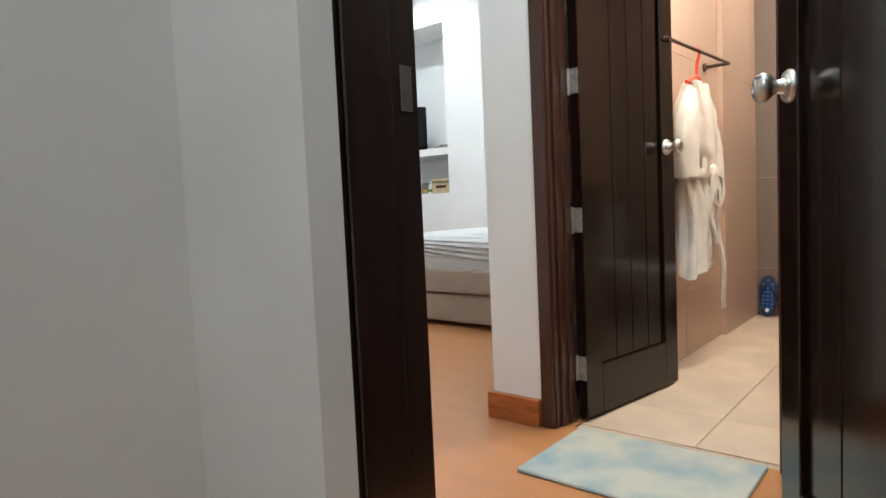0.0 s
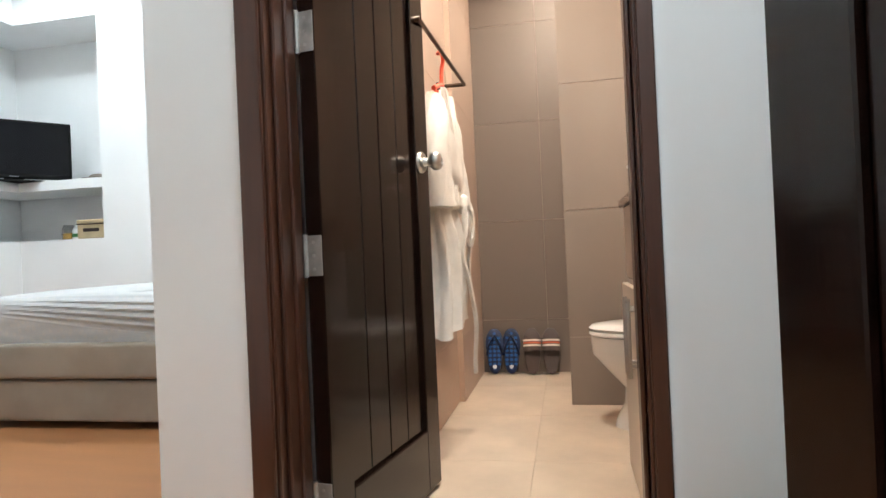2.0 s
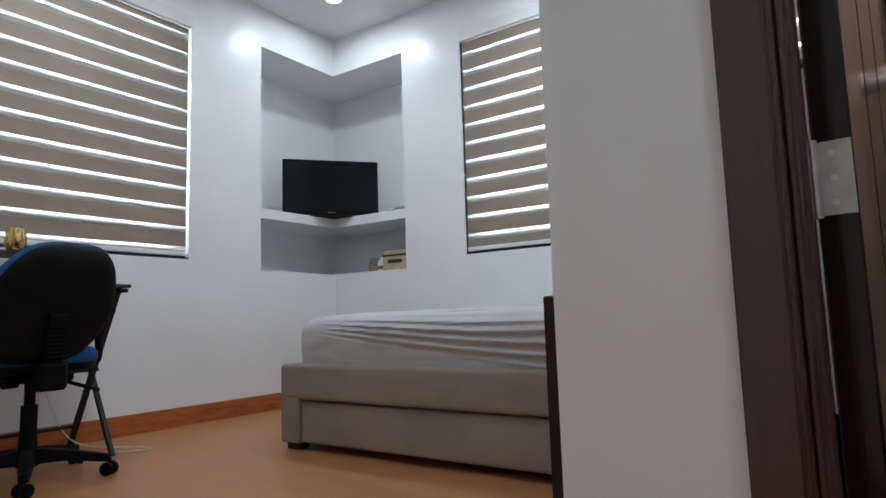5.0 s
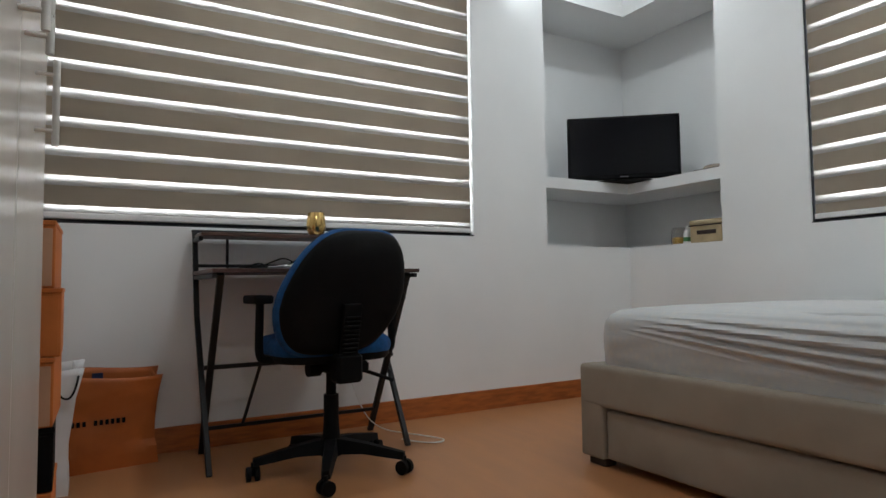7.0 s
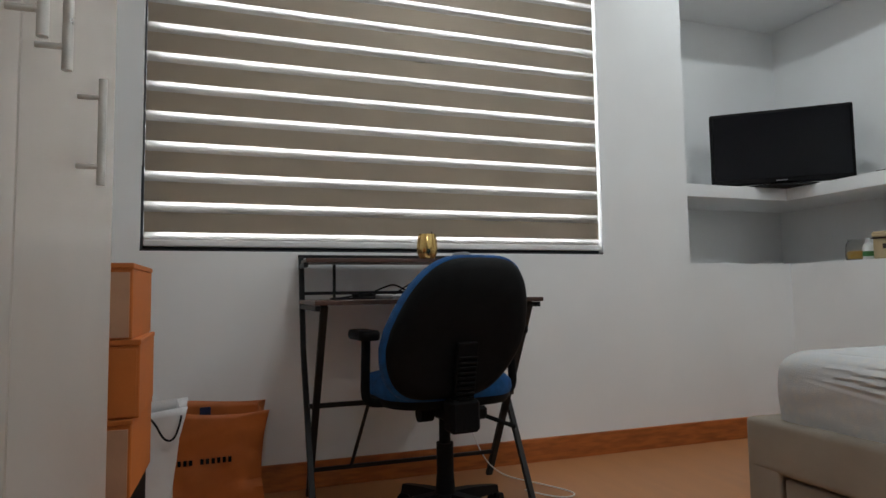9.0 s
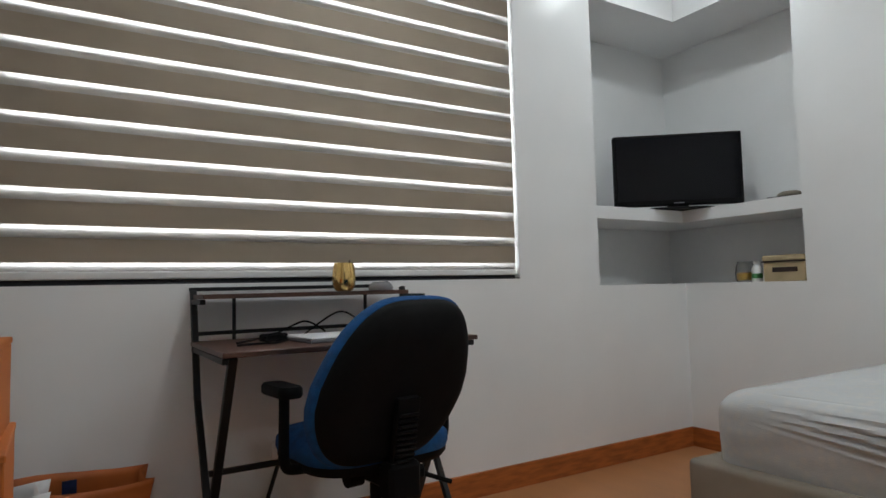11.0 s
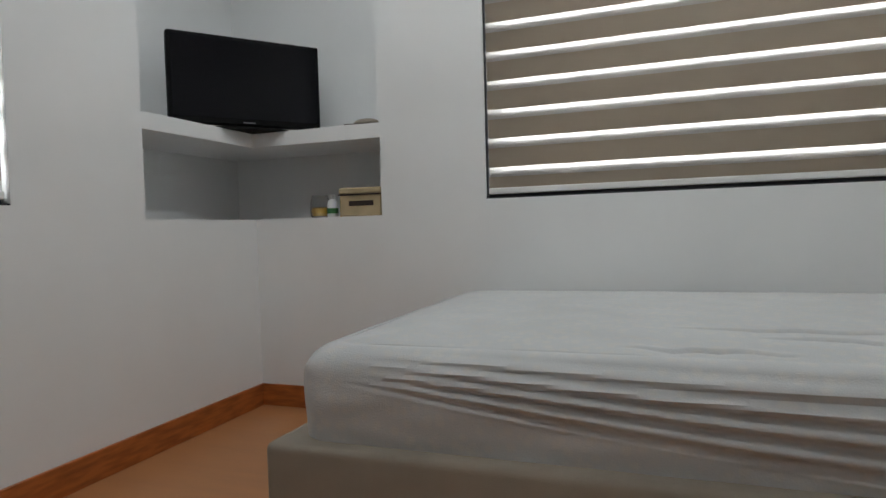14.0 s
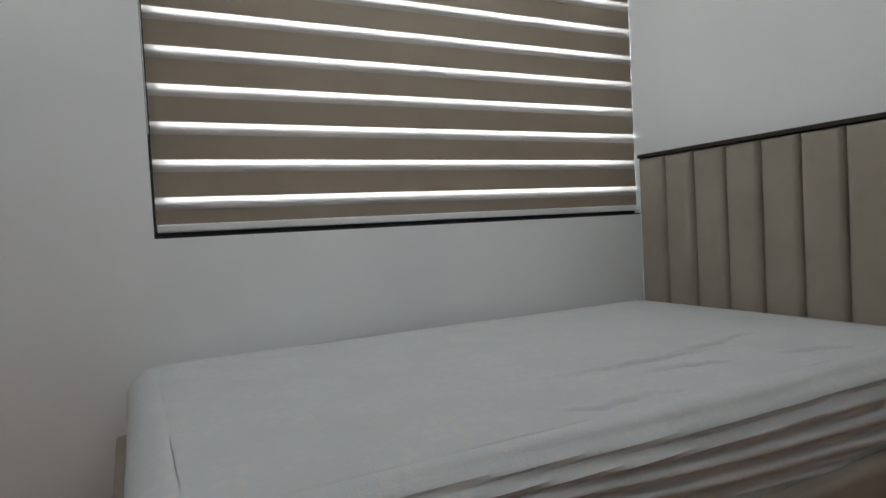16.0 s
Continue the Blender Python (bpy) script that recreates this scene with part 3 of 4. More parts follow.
def mattress():
    """Fitted sheet over a mattress: rounded corners and long folds pulled along the open side."""
    x0, x1, y0, y1 = -3.49, -1.275, 3.67, 5.035
    r = 0.1
    cx, cy = (x0 + x1) / 2, (y0 + y1) / 2
    hw, hh = (x1 - x0) / 2, (y1 - y0) / 2

    def ring(inset, rad):
        pts = []
        w2, h2 = hw - inset, hh - inset
        steps = ((-w2 + rad, -h2, w2 - rad, -h2, 220), (w2, -h2 + rad, w2, h2 - rad, 40), (w2 - rad, h2, -w2 + rad, h2, 60), (-w2, h2 - rad, -w2, -h2 + rad, 70))
        for i, (ax, ay, ex, ey, n) in enumerate(steps):
            pts += [(ax + (ex - ax) * j / n, ay + (ey - ay) * j / n) for j in range(n)]
            ang0 = -90 + 90 * i
            qx, qy = ((w2 - rad, -h2 + rad), (w2 - rad, h2 - rad), (-w2 + rad, h2 - rad), (-w2 + rad, -h2 + rad))[i]
            pts += [(qx + rad * math.cos(radians(ang0 + 90 * j / 12)), qy + rad * math.sin(radians(ang0 + 90 * j / 12))) for j in range(12)]
        return pts
    rings = []
    z0, z1, rx, rz = 0.385, 0.545, 0.075, 0.075
    prof = [(0.0, z0 + (z1 - z0) * q / 40) for q in range(41)]
    prof += [(rx * (1 - math.cos(math.pi / 2 * q / 14)), z1 + rz * math.sin(math.pi / 2 * q / 14)) for q in range(1, 15)]
    for inset, z in prof:
        f = (z - z0) / (z1 + rz - z0)
        rr = []
        for x, y in ring(inset, max(0.03, r - inset * 0.5)):
            if y < -hh + inset + 0.06:
                u = (x + hw) / (2 * hw)
                # folds start under the foot corner and fan down along the side
                g = (1.0 - f) / (0.25 + 0.85 * min(1, u * 1.25) ** 0.8)
                amp = 0.012 * min(1, max(0, (u - 0.05) / 0.2)) * max(0, math.sin(math.pi * min(1, g))) ** 0.6 * (1 - 0.3 * f)
                sn = math.sin(2 * math.pi * 5.2 * g ** 0.85 + 1.8 * noise.noise((u * 3, g * 1.5, 0)) + 1.2 * u)
                push = amp * math.copysign(abs(sn) ** 0.75, sn) + 0.004 * noise.noise((u * 14, f * 5, 3)) + 0.012 * math.sin(math.pi * f)
                rr.append((x, y - push, z))
            else:
                push = 0.006 * noise.noise((x * 4, y * 4, z * 9)) + 0.01 * math.sin(math.pi * f)
                d = Vector((x, y)).normalized()
                rr.append((x + d.x * push, y + d.y * push, z))
        rings.append(rr)
    side = loft(rings, caps=False)
    e = thing("mattress", (cx, cy, 0), "mattress in a rumpled white fitted sheet with faint pattern", "mattress")
    part("sheet_side", side, SHEET, e, "patterned sheet border, wrinkled", True)
    top = bmesh.new()
    gx, gy = 280, 300
    w2, h2 = hw - 0.074, hh - 0.074
    creases = [((-2.73, 3.80), (-2.375, 3.79)), ((-2.63, 4.01), (-1.98, 3.97)), ((-2.45, 3.93), (-2.1, 3.88)), ((-1.98, 3.86), (-1.7, 3.80)), ((-2.3, 4.0), (-1.75, 4.06))]
    grid = []
    for j in range(gy + 1):
        row = []
        for i in range(gx + 1):
            x, y = -w2 + 2 * w2 * i / gx, -h2 + 2 * h2 * j / gy
            # round the corners of the sheet
            rad = r - 0.037
            edge = min(w2 - abs(x), h2 - abs(y))
            ax, ay = abs(x) - (w2 - rad), abs(y) - (h2 - rad)
            if ax > 0 and ay > 0:
                q = max(ax, ay)
                n = Vector((ax, ay)).normalized() * q
                edge = rad - q
                x, y = math.copysign(w2 - rad + n.x, x), math.copysign(h2 - rad + n.y, y)
            z = 0.6195 + 0.024 * (1 - math.exp(-max(0, edge) / 0.16)) + 0.003 * noise.noise((x * 3, y * 3, 5)) + 0.002 * noise.noise((x * 9, y * 9, 1))
            wx, wy = x + cx, y + cy
            for k, ((ax0, ay0), (bx0, by0)) in enumerate(creases):
                t = max(0, min(1, ((wx - ax0) * (bx0 - ax0) + (wy - ay0) * (by0 - ay0)) / ((bx0 - ax0) ** 2 + (by0 - ay0) ** 2)))
                lx, ly = ax0 + t * (bx0 - ax0), ay0 + t * (by0 - ay0) + 0.02 * noise.noise((t * 5, k * 3.1, 0))
                d = wy - ly
                env = math.sin(math.pi * min(1, max(0, t))) * math.exp(-abs(wx - lx) * 40)
                z += env * (0.006 * math.exp(-(d / 0.012) ** 2) - 0.007 * math.exp(-((d + 0.012) / 0.006) ** 2))
            row.append(top.verts.new((x, y, z if edge > 0.004 else 0.6193)))
        grid.append(row)
    for j in range(gy):
        for i in range(gx):
            top.faces.new((grid[j][i], grid[j][i + 1], grid[j + 1][i + 1], grid[j + 1][i]))
    part("sheet_top", top, SHEET, e, "smooth white sheet with creases", True)
    part("core", bx(-hw + 0.05, hw - 0.05, -hh + 0.05, hh - 0.05, 0.385, 0.59), SHEET, e)
    return e


SHEET = mat("patterned_sheet", (0.575, 0.565, 0.545), 0.9, vary=0.02, scale=6, bump=0.15, bump_scale=250)
_n, _l = SHEET.node_tree.nodes, SHEET.node_tree.links
_v, _r, _x, _c = _n.new("ShaderNodeTexVoronoi"), _n.new("ShaderNodeMapRange"), _n.new("ShaderNodeMix"), _n.new("ShaderNodeTexCoord")
_v.inputs["Scale"].default_value = 38
_r.inputs["From Min"].default_value, _r.inputs["From Max"].default_value, _r.inputs["To Max"].default_value = 0.25, 0.55, 0.5
_x.data_type = "RGBA"
_x.inputs["B"].default_value = (0.5, 0.53, 0.56, 1)
_l.new(_c.outputs["Object"], _v.inputs[0]), _l.new(_v.outputs["Distance"], _r.inputs[0]), _l.new(_r.outputs[0], _x.inputs["Factor"])
_b = _n["Principled BSDF"]
_l.new(_b.inputs["Base Color"].links[0].from_socket, _x.inputs["A"]), _l.new(_x.outputs["Result"], _b.inputs["Base Color"])

bed()
headboard()
mattress()


def bedside():
    e = thing("bedside_table", (-1.46, 2.96, 0), "dark brown open-topped bedside table", "bedside table")
    W, D, Ht = 0.44, 0.46, 0.635
    for sx in (-1, 1):
        for sy in (-1, 1):
            part("leg", bx(sx * W / 2 - sx * 0.045, sx * W / 2, sy * D / 2 - sy * 0.03, sy * D / 2, 0, Ht - 0.035, 0.002), DBROWN, e)
    part("tabletop", bx(-W / 2 - 0.002, W / 2 + 0.002, -D / 2 - 0.002, D / 2 + 0.002, Ht - 0.035, Ht, 0.003), DBROWN, e)
    part("drawer", bx(-W / 2 + 0.004, W / 2 - 0.004, -D / 2 + 0.004, D / 2 - 0.004, 0.06, 0.405, 0.002), DBROWN, e)
    part("shelf", bx(-W / 2 + 0.046, W / 2 - 0.046, -D / 2 + 0.004, D / 2 - 0.004, 0.406, 0.416, 0.002), PAPER, e, "pale bluish shelf board")


bedside()


def wardrobe():
    x0, x1, y0, y1, zt = -3.20, -2.05, YS + 0.016, 1.751, 2.5
    e = thing("wardrobe", ((x0 + x1) / 2, (y0 + y1) / 2, 0), "tall glossy off-white wardrobe with steel bar handles", "wardrobe")
    o = Matrix.Translation((-(x0 + x1) / 2, -(y0 + y1) / 2, 0))

    def p(nm, b, mt, par=e, lab="", smooth=False):
        b.transform(o)
        return part(nm, b, mt, par, lab, smooth)
    p("carcass", bx(x0, x1, y0, y1, 0, zt, 0.002), WARDW)
    for a, b, bars in ((x0, -2.64, ((-2.90, 0.99), (-2.69, 1.09))), (-2.64, x1, ((-2.59, 1.09), (-2.10, 1.09)))):
        d = p("door", bx(a + 0.002, b - 0.002, y1 + 0.001, y1 + 0.019, 0.06, zt - 0.01, 0.0015), WARDW)
        for hxx, hz in bars:
            hb = bar((hxx, y1 + 0.052, hz), (hxx, y1 + 0.052, hz + 0.16), 0.006)
            for z in (hz + 0.028, hz + 0.132):
                bar((hxx, y1 + 0.018, z), (hxx, y1 + 0.05, z), 0.004, bm=hb)
            p("handle", hb, STEEL, d, "steel bar handle", True)
    return e


wardrobe()


def office_chair():
    e = thing("office_chair", (-4.06, 2.73, 0), "black and blue swivel office chair with armrests at the desk", "office chair", rz=6)
    CX, CY = 0.085, -0.035
    # base
    part("hub", lathe([(0.04, 0.06), (0.045, 0.1), (0.035, 0.13), (0.03, 0.2), (0.03, 0.3), (0.02, 0.3), (0.02, 0.4)], m=Matrix.Translation((CX, CY, 0))), BLACKP, e, smooth=True)
    for k in range(5):
        a = radians(-101 + 72 * k)
        c, s = math.cos(a), math.sin(a)
        rings = []
        for t, w, hh, z in ((0.03, 0.03, 0.03, 0.1), (0.14, 0.026, 0.02, 0.095), (0.25, 0.02, 0.016, 0.078), (0.3, 0.016, 0.014, 0.07)):
            rings.append([(CX + c * t - s * w * q, CY + s * t + c * w * q, z + hh * v) for q, v in ((-1, -1), (1, -1), (0.7, 1), (-0.7, 1))])
        part("base_arm", loft(rings), BLACKP, e)
        cx, cy = CX + c * 0.3, CY + s * 0.3
        a2 = a + 0.6 * k
        ax, ay = math.cos(a2), math.sin(a2)
        w = None
        for q in (-1, 1):
            w = bar((cx + ax * q * 0.008, cy + ay * q * 0.008, 0.027), (cx + ax * q * 0.024, cy + ay * q * 0.024, 0.027), 0.027, bm=w, seg=18)
        bar((cx, cy, 0.02), (cx, cy, 0.07), 0.008, bm=w)
        part("caster", w, BLACKP, e)
    part("mechanism", bx(-0.06, 0.18, -0.07, 0.09, 0.385, 0.43, 0.01), BLACKP, e)
    part("lever", bar((0.02, 0.07, 0.4), (0.11, 0.24, 0.33), 0.008, seg=8), BLACKP, e)
    part("tilt_knob", bar((0.05, -0.12, 0.4), (0.05, -0.07, 0.4), 0.03, seg=14), BLACKP, e)
    # seat
    def pad(w, d, r, zs, mats, mm, nm, lab):
        rings = []
        for z, ins in zs:
            rings.append([(x, y, z) for x, y in rounded(w - 2 * ins, d - 2 * ins, max(0.02, r - ins), 8)])
        b = loft(rings)
        if mm is not None:
            b.transform(mm)
        return part(nm, b, mats, e, lab, True)
    pad(0.46, 0.5, 0.15, ((0.425, 0.05), (0.43, 0.012), (0.445, 0.0), (0.46, 0.0)), BLACKP, Matrix.Translation((-0.06, 0, 0)), "seat_shell", "black plastic seat shell")
    pad(0.47, 0.51, 0.15, ((0.46, 0.006), (0.475, 0.0), (0.5, 0.002), (0.52, 0.02), (0.53, 0.06), (0.533, 0.12)), BLUE, Matrix.Translation((-0.06, 0, 0)), "seat", "blue fabric seat cushion")
    # backrest: a shield shape standing in the y-z plane, curved
    outline = []
    for k in range(64):
        a = 2 * math.pi * k / 64
        c, s = math.cos(a), math.sin(a)
        yy = 0.262 * math.copysign(abs(c) ** 0.52, c)
        zz = 0.245 * math.copysign(abs(s) ** 0.6, s)
        yy *= 1.03 - 0.2 * max(0, -zz / 0.235) ** 1.5 - 0.3 * max(0, (zz + 0.06) / 0.305) ** 1.4
        outline.append((yy, zz))

    def back(prof, mt, nm, lab):
        rings = []
        for x, sc in prof:
            rings.append([(x + 0.16 * (yy * sc) ** 2 * -1.2 + 0.2 * zz, (yy + 0.2 * zz) * sc, zz * sc) for yy, zz in outline])
        b = loft(rings)
        b.transform(Matrix.Translation((0.235, -0.03, 0.705)))
        part(nm, b, mt, e, lab, True)
    back(((0.03, 0.55), (0.028, 0.8), (0.02, 0.9), (0.004, 0.955), (-0.008, 0.965)), BLACKP, "back_shell", "black plastic back shell")
    back(((-0.008, 0.97), (-0.018, 1.0), (-0.045, 1.01), (-0.068, 0.98), (-0.08, 0.88), (-0.082, 0.5)), BLUE, "backrest", "blue fabric backrest cushion")
    up = beam((0.13, -0.03, 0.41), (0.235, -0.03, 0.43), 0.06, 0.03)
    beam((0.2, -0.03, 0.38), (0.265, -0.03, 0.66), 0.075, 0.022, up)
    part("back_upright", up, BLACKP, e, "black back support")
    for i in range(9):
        part("rib", bx(0.222 + i * 0.004, 0.248 + i * 0.004, -0.062, 0.002, 0.47 + i * 0.017, 0.478 + i * 0.017, 0.003), BLACKP, e)
    part("back_bracket", bx(0.175, 0.25, -0.085, 0.025, 0.36, 0.47, 0.012), BLACKP, e)
    for s in (-1, 1):
        a = tube([(-0.0, s * 0.16, 0.44), (0.0, s * 0.27, 0.44), (0.0, s * 0.3, 0.46), (0.0, s * 0.298, 0.55), (-0.01, s * 0.292, 0.665)], 0.017, "arm_post", BLACKP, e)
        rings = [[(x, y, z) for x, y in rounded(0.19 - i, 0.075 - i, 0.035 - i / 2, 6)] for z, i in ((0.665, 0.01), (0.672, 0), (0.69, 0), (0.698, 0.012))]
        b = loft(rings)
        b.transform(Matrix.Translation((-0.01, s * 0.3, 0)))
        part("armrest", b, BLACKP, e, smooth=True)
    return e


office_chair()


def desk():
    y0, y1, xf, xb = 2.26, 3.14, -4.03, -4.6
    e = thing("desk", (-4.35, 2.72, 0), "black metal folding desk with walnut top and raised shelf", "desk")
    o = Vector((-4.35, 2.72, 0))

    def p(nm, b, mt, lab=""):
        b.transform(Matrix.Translation(-o))
        return part(nm, b, mt, e, lab)
    for y in (y0 + 0.012, y1 - 0.012):
        p("rear_post", beam((-4.59, y, 0.985), (-4.50, y, 0.6), 0.022, 0.022), BLACKM)
        p("front_leg", beam((-4.50, y, 0.6), (-4.14, y + 0.0, 0.0), 0.022, 0.022), BLACKM)
        p("cross_leg", beam((-4.075, y + (0.026 if y < 2.7 else -0.026), 0.785), (-4.52, y + (0.026 if y < 2.7 else -0.026), 0.0), 0.026, 0.022), BLACKM)
        p("shelf_bracket", beam((-4.6, y, 0.945), (-4.4, y, 0.945), 0.018, 0.018), BLACKM)
        p("top_bracket", beam((-4.57, y, 0.775), (-4.05, y, 0.775), 0.018, 0.018), BLACKM)
    p("desktop", bx(xb + 0.03, xf, y0 + 0.0, y1, 0.787, 0.803, 0.002), DESKW, "walnut-coloured board")
    p("shelf_board", bx(xb - 0.0, -4.38, y0 + 0.01, y1 - 0.09, 0.955, 0.971, 0.002), DESKW, "walnut-coloured raised shelf")
    p("shelf_rail", beam((-4.6, y0, 0.99), (-4.6, y1 - 0.07, 0.99), 0.014, 0.014), BLACKM)
    p("rear_rail", beam((-4.56, y0, 0.83), (-4.56, y1, 0.83), 0.014, 0.014), BLACKM)
    for y in (y0 + 0.15, y1 - 0.2):
        p("shelf_strut", beam((-4.56, y, 0.8), (-4.56, y, 0.955), 0.012, 0.012), BLACKM)
    p("crossbar", beam((-4.30, y0 + 0.012, 0.4), (-4.30, y1 - 0.012, 0.4), 0.018, 0.018), BLACKM)
    p("crossbar", beam((-4.45, y0 + 0.03, 0.12), (-4.45, y1 - 0.03, 0.12), 0.016, 0.016), BLACKM)
    p("crossbar_strut", beam((-4.36, y0 + 0.26, 0.4), (-4.45, y0 + 0.2, 0.12), 0.012, 0.012), BLACKM)


desk()

# things on the desk
e = thing("tumbler", (-4.42, 2.79, 0.971), "shiny gold metal tumbler on the desk shelf", "cup")
part("cup", lathe([(0.026, 0), (0.034, 0.004), (0.044, 0.028), (0.046, 0.05), (0.042, 0.085), (0.037, 0.108), (0.035, 0.108), (0.04, 0.083), (0.042, 0.05)]), GOLD, e, smooth=True)
part("straw", bar((0.01, 0.01, 0.02), (0.022, 0.015, 0.118), 0.003, seg=8), BRONZE, e)
e = thing("computer_mouse", (-4.45, 2.96, 0.971), "dark grey computer mouse on the desk shelf", "mouse", rz=25)
part("shell", loft([[(x, y, z) for x, y in rounded(0.11 - i, 0.06 - i, 0.029 - i / 2.2, 5)] for z, i in ((0, 0.004), (0.012, 0), (0.024, 0.012), (0.032, 0.03), (0.035, 0.048))]), GREYP, e, smooth=True)
part("wheel", bar((0.03, -0.004, 0.028), (0.03, 0.004, 0.028), 0.009, seg=12), BLACKP, e)
e = thing("laptop", (-4.27, 2.72, 0.803), "closed silver laptop lying on the desk", "laptop", rz=4)
part("base", bx(-0.12, 0.12, -0.17, 0.17, 0, 0.01, 0.003), GREYP, e)
part("lid", bx(-0.12, 0.12, -0.17, 0.17, 0.011, 0.018, 0.003), PAPER, e, "pale silver lid")
for i, pts in enumerate(([(-4.3, 2.36, 0.808), (-4.36, 2.44, 0.81), (-4.3, 2.5, 0.84), (-4.37, 2.55, 0.81), (-4.42, 2.62, 0.809)],
                         [(-4.2, 2.34, 0.808), (-4.24, 2.42, 0.808), (-4.18, 2.46, 0.809), (-4.26, 2.52, 0.812)],
                         [(-4.44, 2.5, 0.808), (-4.46, 2.6, 0.85), (-4.45, 2.66, 0.87), (-4.44, 2.72, 0.82)],
                         [(-4.42, 2.62, 0.808), (-4.46, 2.74, 0.88), (-4.44, 2.8, 0.9), (-4.4, 2.86, 0.84), (-4.38, 2.88, 0.808)])):
    c = tube(pts, 0.0035, "cable", BLACKP)
    tagged(c, "loose black charging cable on the desk top", "cable", "desk cables")
e = thing("power_adapter", (-4.36, 2.5, 0.803), "small black power adapter among the cables", "adapter", rz=20)
part("brick", bx(-0.025, 0.025, -0.045, 0.045, 0, 0.026, 0.005), BLACKP, e)
c = tube([(XW + 0.02, 3.02, 0.3), (-4.57, 3.05, 0.15), (-4.45, 3.1, 0.02), (-4.3, 3.25, 0.004), (-4.12, 3.34, 0.004), (-4.1, 3.22, 0.004), (-4.25, 3.15, 0.004)], 0.003, "cable", WPLASTIC)
tagged(c, "thin white cable trailing from the wall to the floor", "cable")
for y in (2.62, 2.8):
    e = thing("wall_outlet", (XW, y, 0.36), "white wall socket plate under the desk", "wall outlet", "wall sockets")
    part("plate", bx(0, 0.008, -0.06, 0.06, -0.037, 0.037, 0.003), WPLASTIC, e)
    part("socket", bx(0.008, 0.01, -0.035, 0.035, -0.015, 0.015, 0.0008), PAPER, e)

# boxes and bags beyond the wardrobe
zs = [0.0, 0.245, 0.4, 0.567, 0.735, 0.9]
for i, (z0, z1) in enumerate(zip(zs, zs[1:])):
    mt = (OBOX, BLACKP, PBOX, OBOX, PBOX)[i]
    d = (0.0, 0.0, 0.004, 0.012, 0.0)[i]
    e = thing("gift_box", (-3.508, 1.6, z0), ("orange", "black", "pale orange", "bright orange", "pale orange")[i] + " lidded cardboard gift box in a stack", "box", "stacked gift boxes", rz=(0, 1.5, -1, 1, -0.5)[i])
    hz = z1 - z0 - 0.001
    part("tray", bx(-0.155, 0.148 - 0.002, -0.19, 0.188 + d, 0, hz - 0.012, 0.002), OBOX if mt is PBOX else mt, e)
    part("front_face", bx(0.1465, 0.149, -0.186, 0.182 + d, 0.004, hz - 0.02, 0.0005), mt, e)
    part("lid", bx(-0.157, 0.15, -0.192, 0.19 + d, hz - 0.012, hz, 0.002), OBOX if mt is PBOX else mt, e)


def paper_bag(loc, rz, w, d, h, flare, mouth, mt, label, seed):
    """Soft paper bag: folded foot, pinched gussets, creased faces and a slightly open wavy mouth."""
    e = thing("shopping_bag", loc, label, "shopping bag", "paper shopping bags", rz=rz)
    rings, n, m = [], 18, 4
    for k in range(17):
        t = k / 16
        ww = w * (1 + flare * t ** 1.6 - 0.07 * math.sin(math.pi * t))
        dd = d * (1 - t) + mouth * t
        ring = []
        for i in range(n + 1):
            ring.append((-ww / 2 + ww * i / n, -dd / 2 * (0.55 + 0.45 * math.sin(math.pi * i / n)) if t > 0.2 else -dd / 2))
        for i in range(1, m):
            ring.append((ww / 2 - 0.035 * t * math.sin(math.pi * i / m), -dd / 2 * 0.6 + dd * 0.6 * i / m))
        for i in range(n + 1):
            ring.append((ww / 2 - ww * i / n, dd / 2 * (0.55 + 0.45 * math.sin(math.pi * i / n)) if t > 0.2 else dd / 2))
        for i in range(1, m):
            ring.append((-ww / 2 + 0.035 * t * math.sin(math.pi * i / m), dd / 2 * 0.6 - dd * 0.6 * i / m))
        out = []
        for x, y in ring:
            c = 0.012 * noise.noise((x * 7 + seed, t * 4, y * 5)) + 0.005 * noise.noise((x * 22, t * 13, seed))
            z = h * t + (0.012 * math.cos(x * 9 + seed) - (0.018 if y < 0 else -0.01)) * t ** 4
            out.append((x + 0.4 * c, y + c * min(1, t * 5), z))
        rings.append(out)
    b = loft(rings, caps=False)
    b.verts.ensure_lookup_table()
    b.faces.new([b.verts[i] for i in range(len(rings[0]))])
    ob = part("bag_body", b, mt, e, smooth=True)
    md = ob.modifiers.new("thickness", "SOLIDIFY")
    md.thickness = 0.002
    return e


e = paper_bag((-4.525, 1.91, 0), 97, 0.41, 0.13, 0.39, 0.1, 0.165, OBAG, "large orange paper shopping bag standing open by the wall", 1.7)
for i in range(12):
    if i == 5:
        continue
    lx, t = -0.15 + i * 0.02, 0.195 / 0.39
    depth = 0.074 * (0.55 + 0.45 * math.sin(math.pi * (lx / 0.4 + 0.5)))
    crease = 0.012 * noise.noise((lx * 7 + 1.7, t * 4, -depth * 5)) + 0.005 * noise.noise((lx * 22, t * 13, 1.7))
    part("lettering_bar", bx(lx - 0.006, lx + 0.006, -depth + crease - 0.005, -depth + crease + 0.004, 0.185, 0.205), BLACKP, e, "dark lettering bar")
part("tag", bx(-0.03, 0.012, 0.058, 0.062, 0.33, 0.378, 0.001), BSOLE, e, "dark blue paper tag inside the mouth")
e = paper_bag((-4.24, 1.675, 0), 90, 0.26, 0.11, 0.45, 0.32, 0.06, WBAG, "tall white paper shopping bag with black cord handle", 4.2)
